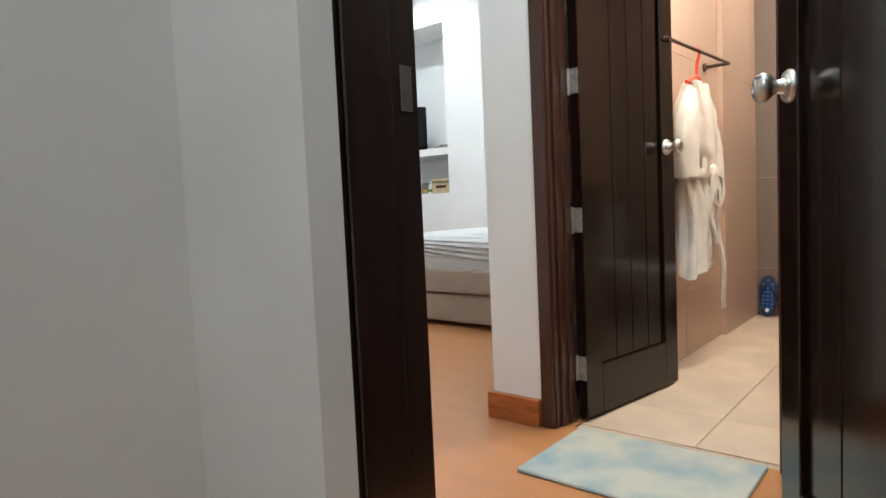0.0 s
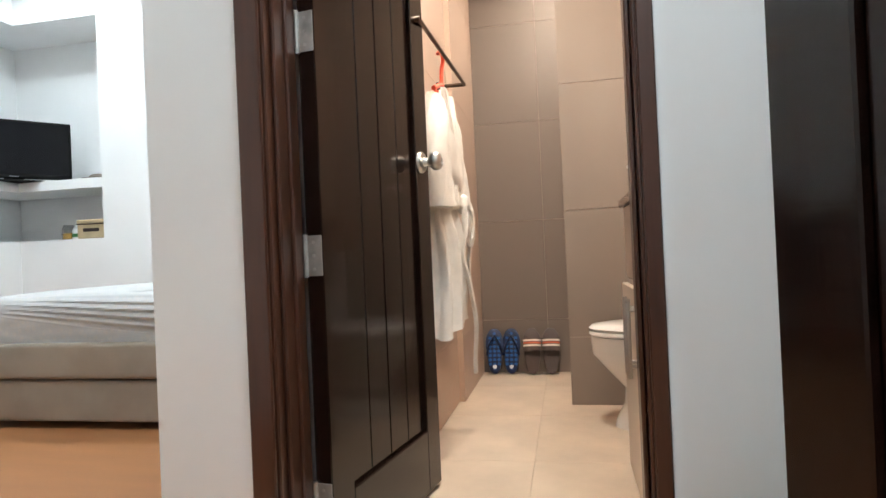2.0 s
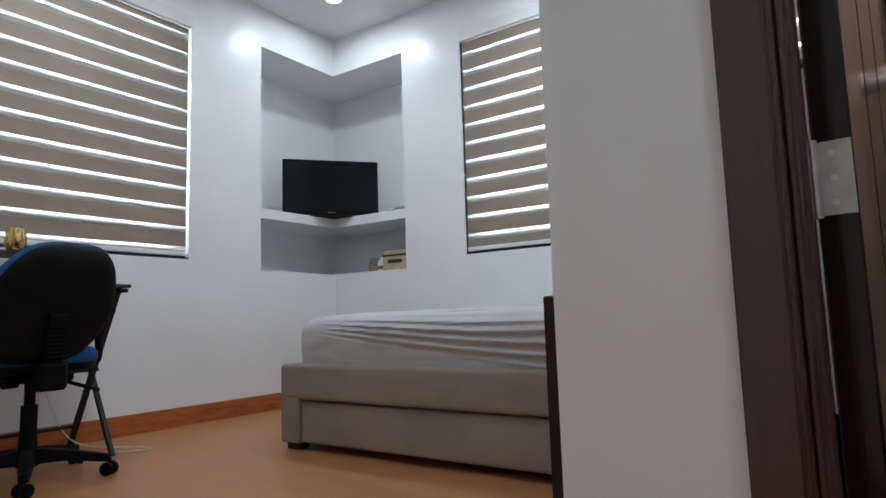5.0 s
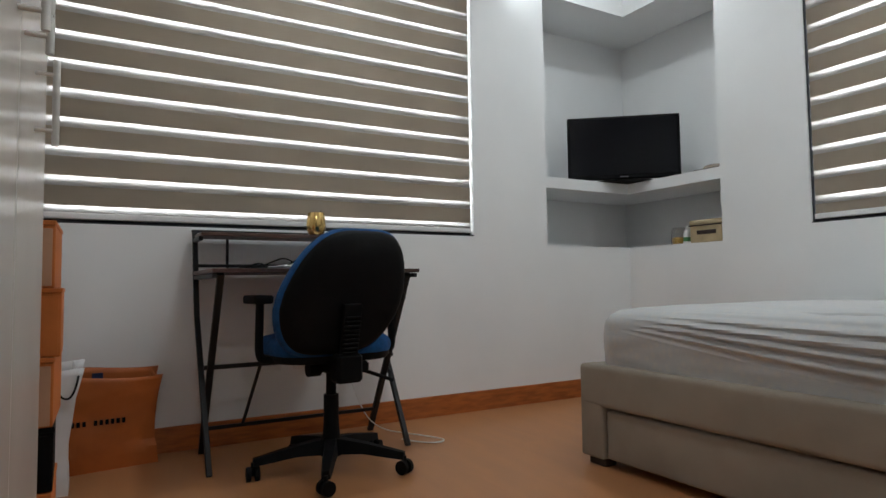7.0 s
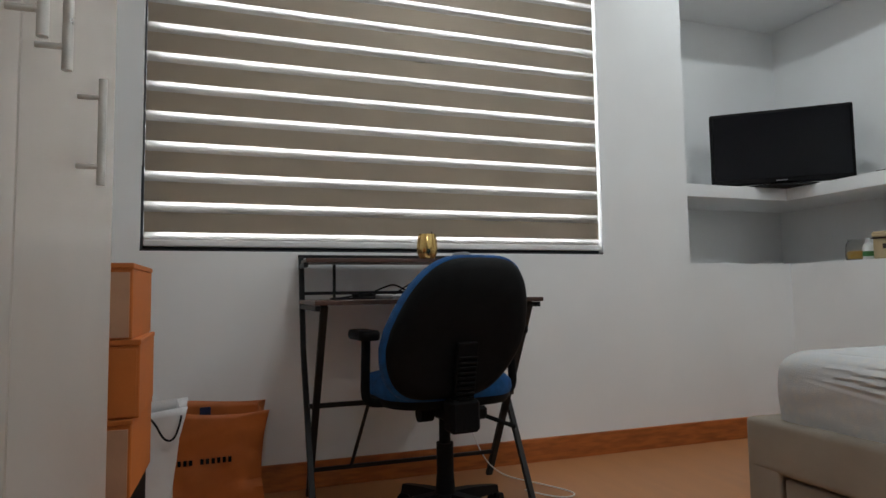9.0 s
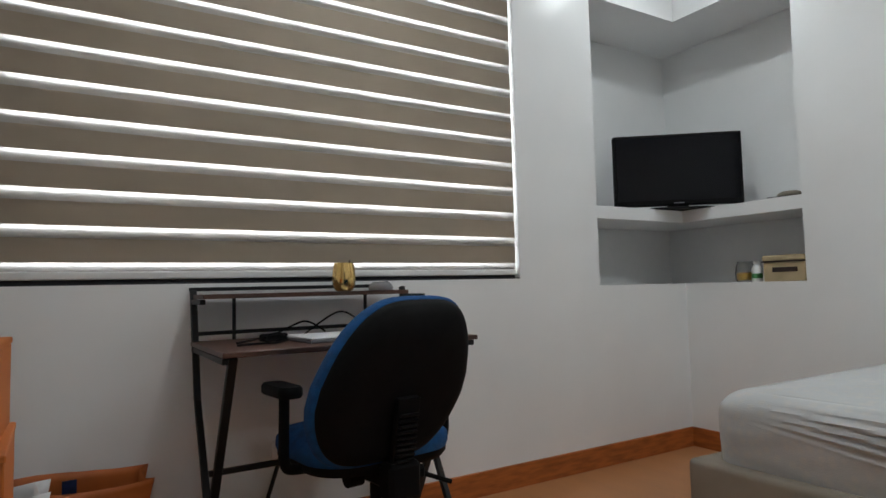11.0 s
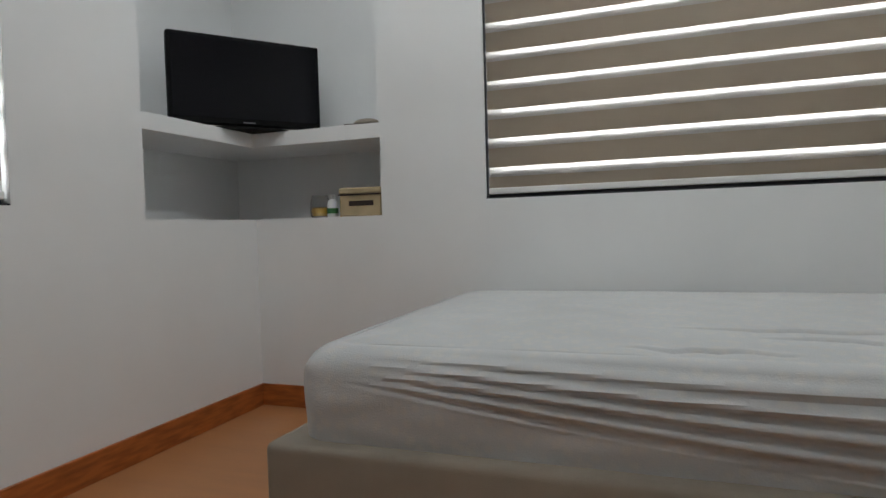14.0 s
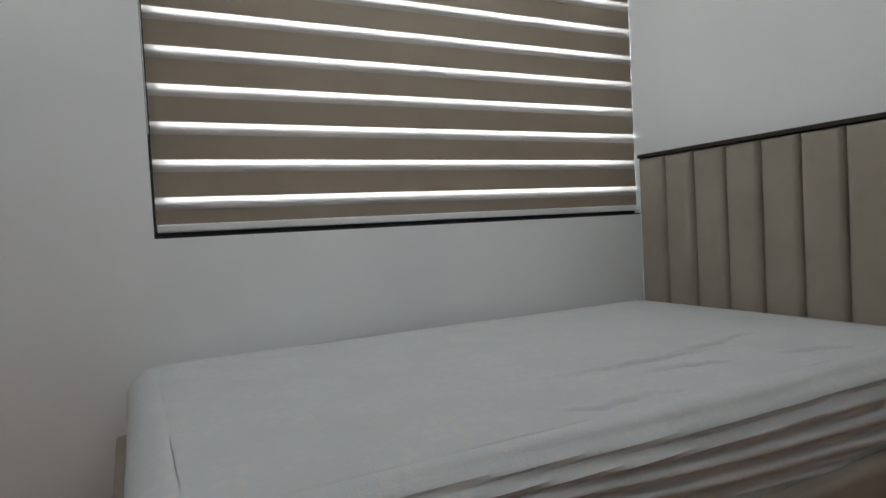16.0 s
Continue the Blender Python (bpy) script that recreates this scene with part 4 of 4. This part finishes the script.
tube([(0.055, -0.03, 0.415), (0.075, -0.045, 0.4), (0.1, -0.05, 0.345), (0.13, -0.05, 0.335), (0.15, -0.045, 0.38), (0.155, -0.022, 0.415)], 0.0035, "handle", BLACKP, e, "black cord handle")

# ---- niche ----
def television():
    e = thing("television", (-4.60, 5.03, 1.41), "flat black widescreen television on the corner shelf", "television", rz=51)
    W, Hh = 0.75, 0.435
    part("cabinet", bx(-W / 2, W / 2, -0.01, 0.045, 0.03, 0.03 + Hh, 0.006), BLACKP, e)
    part("screen", bx(-W / 2 + 0.018, W / 2 - 0.018, -0.0125, -0.0095, 0.06, 0.03 + Hh - 0.018, 0.0008), SCREEN, e, "dark glossy screen")
    part("back_housing", bx(-0.25, 0.25, 0.04, 0.09, 0.1, 0.36, 0.015), BLACKP, e)
    part("neck", bx(-0.06, 0.06, 0.0, 0.04, 0.008, 0.06, 0.004), BLACKP, e)
    part("stand", loft([[(x, y + 0.01, z) for x, y in rounded(0.42 - i, 0.22 - i, 0.09, 8)] for z, i in ((0, 0), (0.006, 0), (0.011, 0.03))]), BLACKP, e, "glossy stand", True)
    part("logo_bar", bx(-0.03, 0.03, -0.0128, -0.011, 0.04, 0.046), GREYP, e)


television()
e = thing("storage_box", (-4.02, 5.2, NZ0), "beige canvas storage box with dark trim and label slot", "storage box", rz=3)
part("body", bx(-0.12, 0.1, -0.1, 0.1, 0, 0.105, 0.006), CANVAS, e)
part("lid", bx(-0.125, 0.105, -0.105, 0.105, 0.107, 0.14, 0.008), CANVAS, e)
part("lid_piping", bx(-0.127, 0.107, -0.107, 0.107, 0.103, 0.109, 0.002), DBROWN, e, "dark brown piping")
part("label_slot", bx(-0.07, 0.06, -0.103, -0.1, 0.05, 0.075, 0.001), DBROWN, e, "dark brown handle strap")
e = thing("glass_jar", (-4.33, 5.24, NZ0), "clear glass jar holding something yellow", "jar")
jar = part("jar", lathe([(0.045, 0), (0.052, 0.01), (0.056, 0.05), (0.05, 0.095), (0.04, 0.11), (0.042, 0.118), (0.038, 0.118), (0.036, 0.11), (0.046, 0.09), (0.05, 0.05), (0.045, 0.012)]), GLASS, e, smooth=True)
jar.visible_shadow = False
part("contents", lathe([(0.043, 0.013), (0.048, 0.035), (0.046, 0.05), (0.03, 0.056)]), YELLOW, e, "yellow contents", True)
e = thing("bottle", (-4.235, 5.2, NZ0), "small white plastic bottle with green label", "bottle")
part("bottle_body", lathe([(0.026, 0), (0.028, 0.005), (0.028, 0.07), (0.02, 0.088), (0.013, 0.093)]), WPLASTIC, e, smooth=True)
part("label_band", lathe([(0.0285, 0.02), (0.0287, 0.022), (0.0287, 0.045), (0.0285, 0.047)]), GREEN, e, "green label")
part("cap", lathe([(0.015, 0.093), (0.015, 0.115), (0.012, 0.118)]), WPLASTIC, e, smooth=True)
e = thing("tea_tin", (-4.175, 5.24, NZ0), "green and yellow tin beside the bottle", "tin")
part("tin_body", lathe([(0.034, 0), (0.035, 0.003), (0.035, 0.05), (0.034, 0.052)]), YELLOW, e, smooth=True)
part("tin_top", lathe([(0.0345, 0.052), (0.0355, 0.055), (0.0355, 0.1), (0.033, 0.104)]), GREEN, e, smooth=True)
e = thing("notebook", (-4.03, 5.2, 1.41), "thin brown notebook on the corner shelf", "notebook", rz=8)
part("pages", bx(-0.09, 0.1, -0.06, 0.06, 0.002, 0.009), PAPER, e)
part("cover", bx(-0.093, 0.102, -0.063, 0.063, 0.009, 0.012, 0.001), DBROWN, e)
e = thing("pouch", (-4.02, 5.19, 1.422), "small soft beige pouch on the notebook", "pouch", rz=10)
part("pouch_body", loft([[(x, y + 0.004 * noise.noise((x * 20, z * 40, 0)), z) for x, y in rounded(0.13 - i, 0.07 - i * 0.6, 0.03 - i * 0.1, 5)] for z, i in ((0, 0.01), (0.008, 0), (0.02, 0.02), (0.028, 0.06))]), UPHOL, e, smooth=True)

# ---- hall ----
e = thing("bath_mat", (-0.825, 2.165, 0.0), "worn grey-blue bath mat before the bathroom door", "bath mat", rz=0)
b = loft([[(x * (1 + 0.006 * noise.noise((x * 20, y * 20, 0))), y, z + 0.002 * noise.noise((x * 30, y * 30, 2))) for x, y in rounded(0.61 - i, 0.43 - i, 0.012, 4)] for z, i in ((0.001, 0.006), (0.006, 0), (0.011, 0.006))])
part("pile", b, MAT1, e, smooth=True)
e = thing("plastic_bucket", (-0.13, 2.15, 0), "teal plastic bucket standing by the wall", "bucket")
part("bucket_body", lathe([(0.11, 0), (0.115, 0.005), (0.145, 0.345), (0.152, 0.345), (0.152, 0.36), (0.14, 0.36), (0.112, 0.01)]), TEAL, e, smooth=True)

# ---- bathroom ----
def toilet():
    e = thing("toilet", (-0.12, 3.8, 0), "white ceramic toilet with closed lid", "toilet")

    def ov(cx, a, b, z, n=36):
        return [(cx + a * math.cos(2 * math.pi * i / n) * (1.0 if math.cos(2 * math.pi * i / n) < 0 else 0.8), b * math.sin(2 * math.pi * i / n), z) for i in range(n)]
    part("bowl", loft([ov(-0.05, 0.27, 0.12, 0.0), ov(-0.05, 0.265, 0.115, 0.03), ov(-0.04, 0.24, 0.1, 0.1), ov(-0.04, 0.235, 0.1, 0.16), ov(-0.06, 0.28, 0.13, 0.23), ov(-0.08, 0.32, 0.165, 0.3), ov(-0.08, 0.325, 0.175, 0.35), ov(-0.08, 0.325, 0.178, 0.375)]), CERAMIC, e, smooth=True)
    part("seat", loft([ov(-0.08, 0.328, 0.182, 0.378), ov(-0.08, 0.333, 0.186, 0.385), ov(-0.08, 0.33, 0.184, 0.396)]), CERAMIC, e, smooth=True)
    part("lid", loft([ov(-0.08, 0.328, 0.182, 0.4), ov(-0.08, 0.333, 0.186, 0.408), ov(-0.08, 0.32, 0.178, 0.42), ov(-0.08, 0.27, 0.14, 0.428)]), CERAMIC, e, smooth=True)
    part("tank", bx(0.12, 0.31, -0.19, 0.19, 0.36, 0.74, 0.025, seg=4), CERAMIC, e, smooth=True)
    part("tank_lid", bx(0.11, 0.315, -0.2, 0.2, 0.742, 0.775, 0.012, seg=3), CERAMIC, e, smooth=True)
    part("tank_foot", bx(0.05, 0.3, -0.11, 0.11, 0.0, 0.37, 0.02, seg=2), CERAMIC, e)


toilet()
e = thing("vanity_cabinet", (-0.12, 2.95, 0), "taupe bathroom vanity cabinet with bar handles", "vanity")
part("body", bx(-0.29, 0.31, -0.42, 0.38, 0.0, 0.635, 0.003), VANITY, e)
for y0, y1, hy in ((-0.41, -0.1, -0.13), (-0.095, 0.375, -0.06)):
    d = part("door", bx(-0.31, -0.291, y0, y1, 0.01, 0.62, 0.003), VDOOR, e)
    hb = bar((-0.343, hy, 0.4), (-0.343, hy, 0.605), 0.0065)
    for z in (0.43, 0.575):
        bar((-0.343, hy, z), (-0.309, hy, z), 0.005, bm=hb)
    part("handle", hb, STEEL, d, "steel bar handle", True)
e = thing("countertop", (-0.12, 2.95, 0), "thick brown stone vanity countertop with deep apron", "countertop")
part("apron", bx(-0.29, 0.31, -0.42, 0.43, 0.636, 0.873, 0.003), VANITY, e)
part("slab", bx(-0.305, 0.31, -0.43, 0.445, 0.874, 0.9, 0.003), VTOP, e)

e = thing("toilet_roll_holder", (-0.27, 4.14, 1.1), "small chrome toilet roll holder on the tiled partition", "roll holder")
part("backplate", bx(-0.03, 0.03, -0.008, 0.0, -0.02, 0.02, 0.003), STEEL, e)
part("arm", bar((0, -0.008, 0), (0, -0.05, 0), 0.006, seg=10), STEEL, e)
part("roll_bar", bar((-0.05, -0.05, 0), (0.04, -0.05, 0), 0.007, seg=10), STEEL, e)


def robe():
    rail = thing("towel_rail", (XK, 3.5, 1.48), "dark bronze towel rail on the tiled wall", "towel rail")
    part("rod", bar((0.128, -0.45, 0), (0.128, 0.45, 0.03), 0.008, seg=10), BRONZE, rail)
    for y, z in ((-0.45, 0), (0.45, 0.03)):
        part("bracket", bar((0.0, y, z), (0.132, y, z), 0.009, seg=10), BRONZE, rail)
        part("flange", bar((0.0, y, z), (0.01, y, z), 0.022, seg=16), BRONZE, rail)
    hg = thing("clothes_hanger", (XB + 0.085, 3.47, 1.40), "coral red plastic clothes hanger on the rail", "hanger")
    tube([(0.0, 0.0, -0.02), (0, 0, 0.04), (0.004, 0.02, 0.07), (0.004, 0.03, 0.1), (-0.002, 0.008, 0.118), (-0.008, -0.012, 0.1)], 0.0075, "hook", CORAL, hg)
    b = None
    for s in (-1, 1):
        b = bar((0.0, 0, -0.015), (-0.005, s * 0.13, -0.06), 0.009, bm=b, seg=8)
    bar((-0.005, -0.13, -0.06), (-0.005, 0.13, -0.06), 0.006, bm=b, seg=8)
    part("shoulders", b, CORAL, hg)
    e = thing("bathrobe", (XK + 0.08, 3.47, 0), "white terry bathrobe with tied belt hanging from the rail", "bathrobe")
    rings = []
    N = 72
    for k in range(44):
        t = k / 43
        z = 1.355 - t * 0.895
        hw = 0.045 + 0.14 * min(1, t / 0.16) ** 0.75 - 0.055 * max(0, min(1, (t - 0.3) / 0.18)) + 0.015 * max(0, t - 0.55)
        th = 0.042 + 0.026 * min(1, t * 4) - 0.022 * math.exp(-((t - 0.5) / 0.08) ** 2)
        ring = []
        for i in range(N):
            a = 2 * math.pi * i / N
            fold = 0.018 * min(1, t * 2.2) * math.sin(9 * a + 1.2 * math.sin(4 * t) + 3 * noise.noise((a, t * 2, 0))) + 0.012 * noise.noise((math.cos(a) * 3, math.sin(a) * 3, t * 7))
            c, s = math.cos(a), math.sin(a)
            ring.append((max(-0.07, (th + fold) * c + 0.012), (hw + fold * 0.6) * s - 0.04 * max(0, t - 0.45), z + (0.03 * math.sin(a * 2 + 1) * t ** 6)))
        rings.append(ring)
    part("robe_body", loft(rings), TERRY, e, smooth=True)
    for s in (-1, 1):
        rings = []
        for k in range(22):
            t = k / 21
            cz, cy = 1.325 - 0.42 * t, s * (0.09 + 0.095 * math.sin(min(1, t * 1.3) * 1.5))
            rr = (0.034 + 0.03 * min(1, t * 4)) * (1 + 0.14 * t)
            rings.append([(0.02 + 0.016 * t + (rr * 0.75 + 0.008 * math.sin(5 * a + 8 * t)) * math.cos(a), cy + (rr + 0.007 * math.sin(4 * a + 11 * t)) * math.sin(a), cz) for a in [2 * math.pi * i / 28 for i in range(28)]])
        part("sleeve", loft(rings), TERRY, e, smooth=True)
    # crossing collar
    for s in (-1, 1):
        rings = []
        for k in range(14):
            t = k / 13
            y, z = s * 0.07 * (1 - t) - s * 0.03 * t, 1.35 - 0.43 * t
            x = 0.04 + 0.036 * math.sin(math.pi * min(1, t + 0.2) * 0.6)
            rings.append([(x + q * 0.012, y + u * 0.034, z) for u, q in ((-1, -0.6), (-0.5, 0.8), (0.5, 0.8), (1, -0.6))])
        part("collar", loft(rings), TERRY, e, smooth=True)
    belt = []
    for k in range(5):
        z = 0.905 + 0.045 * (k / 4)
        belt.append([((0.066 + 0.006 * math.sin(math.pi * k / 4)) * math.cos(a) + 0.012, (0.138 + 0.004 * math.sin(math.pi * k / 4)) * math.sin(a), z + 0.01 * math.sin(a)) for a in [2 * math.pi * i / 40 for i in range(40)]])
    part("belt", loft(belt, caps=False), TERRY, e, smooth=True)
    kn = bmesh.new()
    bmesh.ops.create_uvsphere(kn, u_segments=16, v_segments=10, radius=0.034)
    for v in kn.verts:
        v.co = Vector((v.co.x * 0.7 + 0.09, v.co.y * 1.0 + 0.03, v.co.z * 1.1 + 0.925)) + 0.006 * noise.noise_vector(v.co * 40)
    part("knot", kn, TERRY, e, smooth=True)

    def strap(pts, w, nm):
        rings = []
        for i, (x, y, z) in enumerate(pts):
            rings.append([(x + q * 0.006, y + u * w / 2, z) for u, q in ((-1, -1), (1, -1), (1, 1), (-1, 1))])
        part(nm, loft(rings), TERRY, e, smooth=True)
    strap([(0.1 + 0.008 * math.sin(i * 0.8), 0.03 + 0.13 * (i / 14) ** 0.8 + 0.006 * math.sin(i), 0.92 - 0.665 * i / 14) for i in range(15)], 0.042, "belt_end")
    strap([(0.1 + 0.01 * math.sin(i * 0.9), 0.02 - 0.03 * math.sin(i / 3), 0.92 - 0.33 * i / 9) for i in range(10)], 0.04, "belt_end")
    rings = []
    for i in range(25):
        a = 2 * math.pi * i / 24
        y, z = 0.055 + 0.05 * math.sin(a), 0.85 + 0.075 * math.cos(a)
        rings.append([(0.105 + q * 0.006 + 0.01 * math.sin(a), y + u * 0.016 * math.sin(a), z + u * 0.016 * math.cos(a)) for u, q in ((-1, -1), (1, -1), (1, 1), (-1, 1))])
    part("belt_loop", loft(rings, caps=False), TERRY, e, smooth=True)


robe()


def sole(L, W, th):
    pts = []
    for i in range(40):
        a = 2 * math.pi * i / 40
        y = L / 2 * math.sin(a)
        u = y / L + 0.5
        w = W / 2 * (0.8 + 0.28 * max(0, math.sin((u - 0.15) * 3.0)) * u - 0.1 * math.exp(-((u - 0.42) / 0.15) ** 2))
        pts.append((w * math.copysign(abs(math.cos(a)) ** 0.75, math.cos(a)), y))
    return pts


def slipper(name, loc, lean, mt, kind, rz=0):
    e = new(name)
    e.matrix_world = pose(*loc, 90 - lean, 0, rz)
    tagged(e, {"flip": "blue patterned rubber flip-flop leaning against the tiled wall", "slide": "dark brown slide slipper with orange stripe leaning on the wall"}[kind], "slipper", {"flip": "blue flip-flops", "slide": "brown slides"}[kind])
    L = 0.27
    b = prism(sole(L, 0.116, 0.02), 0, 0.02, bevel=0.004)
    b.transform(Matrix.Translation((0, L / 2, 0)))
    part("sole", b, mt, e, smooth=True)
    if kind == "flip":
        random.seed(5)
        for i in range(9):
            for j in (-1, 0, 1):
                y = 0.03 + i * 0.026
                if j and i in (0, 8):
                    continue
                r = bx(-0.009, 0.009, -0.008, 0.008, 0, 0.0015, 0.0005)
                r.transform(pose(j * 0.026, y, 0.0202, 0, 0, random.choice((0, 45, 20, -30))))
                part("print_patch", r, BSOLE2, e)
        lathe_d = lathe([(0.012, 0.0205), (0.012, 0.022), (0.006, 0.0222)], m=Matrix.Translation((0, 0.04, 0)))
        part("badge", lathe_d, PAPER, e)
        for s in (-1, 1):
            tube([(0, 0.225, 0.02), (s * 0.012, 0.205, 0.038), (s * 0.038, 0.16, 0.04), (s * 0.047, 0.11, 0.015)], 0.006, "strap", BSOLE, e)
    else:
        def band(y0, y1, rad, m):
            rings = []
            for k in range(13):
                a = math.pi * k / 12
                x, z = -0.053 * math.cos(a), 0.01 + rad * math.sin(a)
                rings.append([(x, y0, z), (x, y1, z), (x * 0.94, y1, z * 0.94), (x * 0.94, y0, z * 0.94)])
            return loft(rings)
        part("strap", band(0.135, 0.215, 0.05, None), mt, e, smooth=True)
        for y, m in ((0.16, STRIPEW), (0.175, STRIPEO), (0.19, STRIPEW)):
            part("stripe", band(y, y + 0.011, 0.0515, None), m, e, smooth=True)


slipper("flip_flop", (-1.058, 4.865, 0.004), 14, BSOLE, "flip", 2)
slipper("flip_flop", (-0.957, 4.865, 0.004), 14, BSOLE, "flip", -2)
slipper("slide_slipper", (-0.83, 4.85, 0.004), 14, BROWNR, "slide", 4)
slipper("slide_slipper", (-0.72, 4.85, 0.004), 14, BROWNR, "slide", 0)


# ---- floor boards and tiles ----
floor = bpy.data.objects["floor"]


def pieces(parent, name, material, cells, thick, axis, bevel=0.0008):
    """Tiles laid out over cells (u0, u1, v0, v1) on the plane given by axis; alike ones share a mesh."""
    cache = {}
    for u0, u1, v0, v1, mk in cells:
        key = (round(u1 - u0, 3), round(v1 - v0, 3))
        if key not in cache:
            b = bx(0, key[0], 0, key[1], 0, thick, bevel)
            me = bpy.data.meshes.new(name)
            b.to_mesh(me)
            b.free()
            me.materials.append(material)
            cache[key] = me
        ob = new(name, cache[key])
        ob.parent = parent
        ob.matrix_basis = mk(u0, v0)


def split(a, b, step, start=None, gap=0.002):
    c, out = (a if start is None else start), []
    while c < b:
        lo, hi = max(a, c), min(b, c + step)
        if hi - lo > 0.02:
            out.append((lo + gap / 2, hi - gap / 2))
        c += step
    return out


cells = []
k = 0
for v0, v1 in split(-1.6, YN, 0.19, gap=0.0003):
    k += 1
    x0, x1 = XW, 0.95
    for u0, u1 in split(x0, x1, 1.22, x0 - (0.41 * k) % 1.22, gap=0.0003):
        if v0 < 0.95 and u1 < -1.2:
            continue
        if v0 < 0.95:
            u0 = max(u0, -1.2)
        if v0 > YD0 + 0.08 and u0 > XK - 0.1:
            continue
        if v0 > YD0 and u1 > XE + 0.02:
            u1 = XE + 0.01 if v0 > YD1 else (XK - 0.0)
            if u1 - u0 < 0.03:
                continue
        cells.append((u0, u1, v0, v1, lambda u, v: pose(u, v, -0.006)))
pieces(floor, "plank", FLOOR, cells, 0.006, "z", 0.00015)
cells = [(u0, u1, v0, v1, lambda u, v: pose(u, v, -0.0065)) for u0, u1 in split(XK, 0.2, 0.6, -1.35) for v0, v1 in split(YD0 + 0.1, YB + 0.01, 0.6, 2.15)]
pieces(floor, "floor_tile", BTILE, cells, 0.0065, "z")
north = bpy.data.objects["wall_bath_north"]
cells = [(u0, u1, v0, v1, lambda u, v: pose(u, YB + 0.003, v, 90)) for u0, u1 in split(XB, 0.2, 0.6, -1.335) for v0, v1 in split(0, 2.5, 0.6, -0.28)]
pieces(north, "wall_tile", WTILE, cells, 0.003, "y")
hw = bpy.data.objects["wall_headboard"]
cells = [(u0, u1, v0, v1, lambda u, v: pose((XK if u < YK - 0.01 else XB) - 0.003, u, v, 90, 0, 90)) for u0, u1 in split(2.72, YK, 0.6, 2.4, 0.0006) + split(YK, YB, 0.6, None, 0.0006) for v0, v1 in split(0, 2.5, 0.6, -0.28, 0.0006)]
pieces(hw, "wall_tile", PTILE, cells, 0.003, "x")
part("wall_tile", bx(XK - 0.003, XB, YK - 0.003, YK, 0, 2.5), PTILE, hw)
st = bpy.data.objects["wall_bath_stub"]
cells = [(u0, u1, v0, v1, lambda u, v: pose(u, 4.143, v, 90)) for u0, u1 in split(-0.612, 0.2, 0.6) for v0, v1 in split(0, 2.5, 0.6, -0.28)]
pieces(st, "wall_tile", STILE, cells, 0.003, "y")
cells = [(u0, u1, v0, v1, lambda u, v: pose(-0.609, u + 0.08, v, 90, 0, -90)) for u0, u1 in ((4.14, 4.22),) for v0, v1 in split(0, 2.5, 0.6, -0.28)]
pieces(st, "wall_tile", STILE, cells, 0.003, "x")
be = bpy.data.objects["wall_bath_east"]
cells = [(u0, u1, v0, v1, lambda u, v: pose(0.2, u + 0.597, v, 90, 0, -90)) for u0, u1 in split(YD1, YB, 0.6) for v0, v1 in split(0, 2.5, 0.6, -0.28)]
pieces(be, "wall_tile", PTILE, [c for c in cells if c[1] - c[0] > 0.59], 0.012, "x")
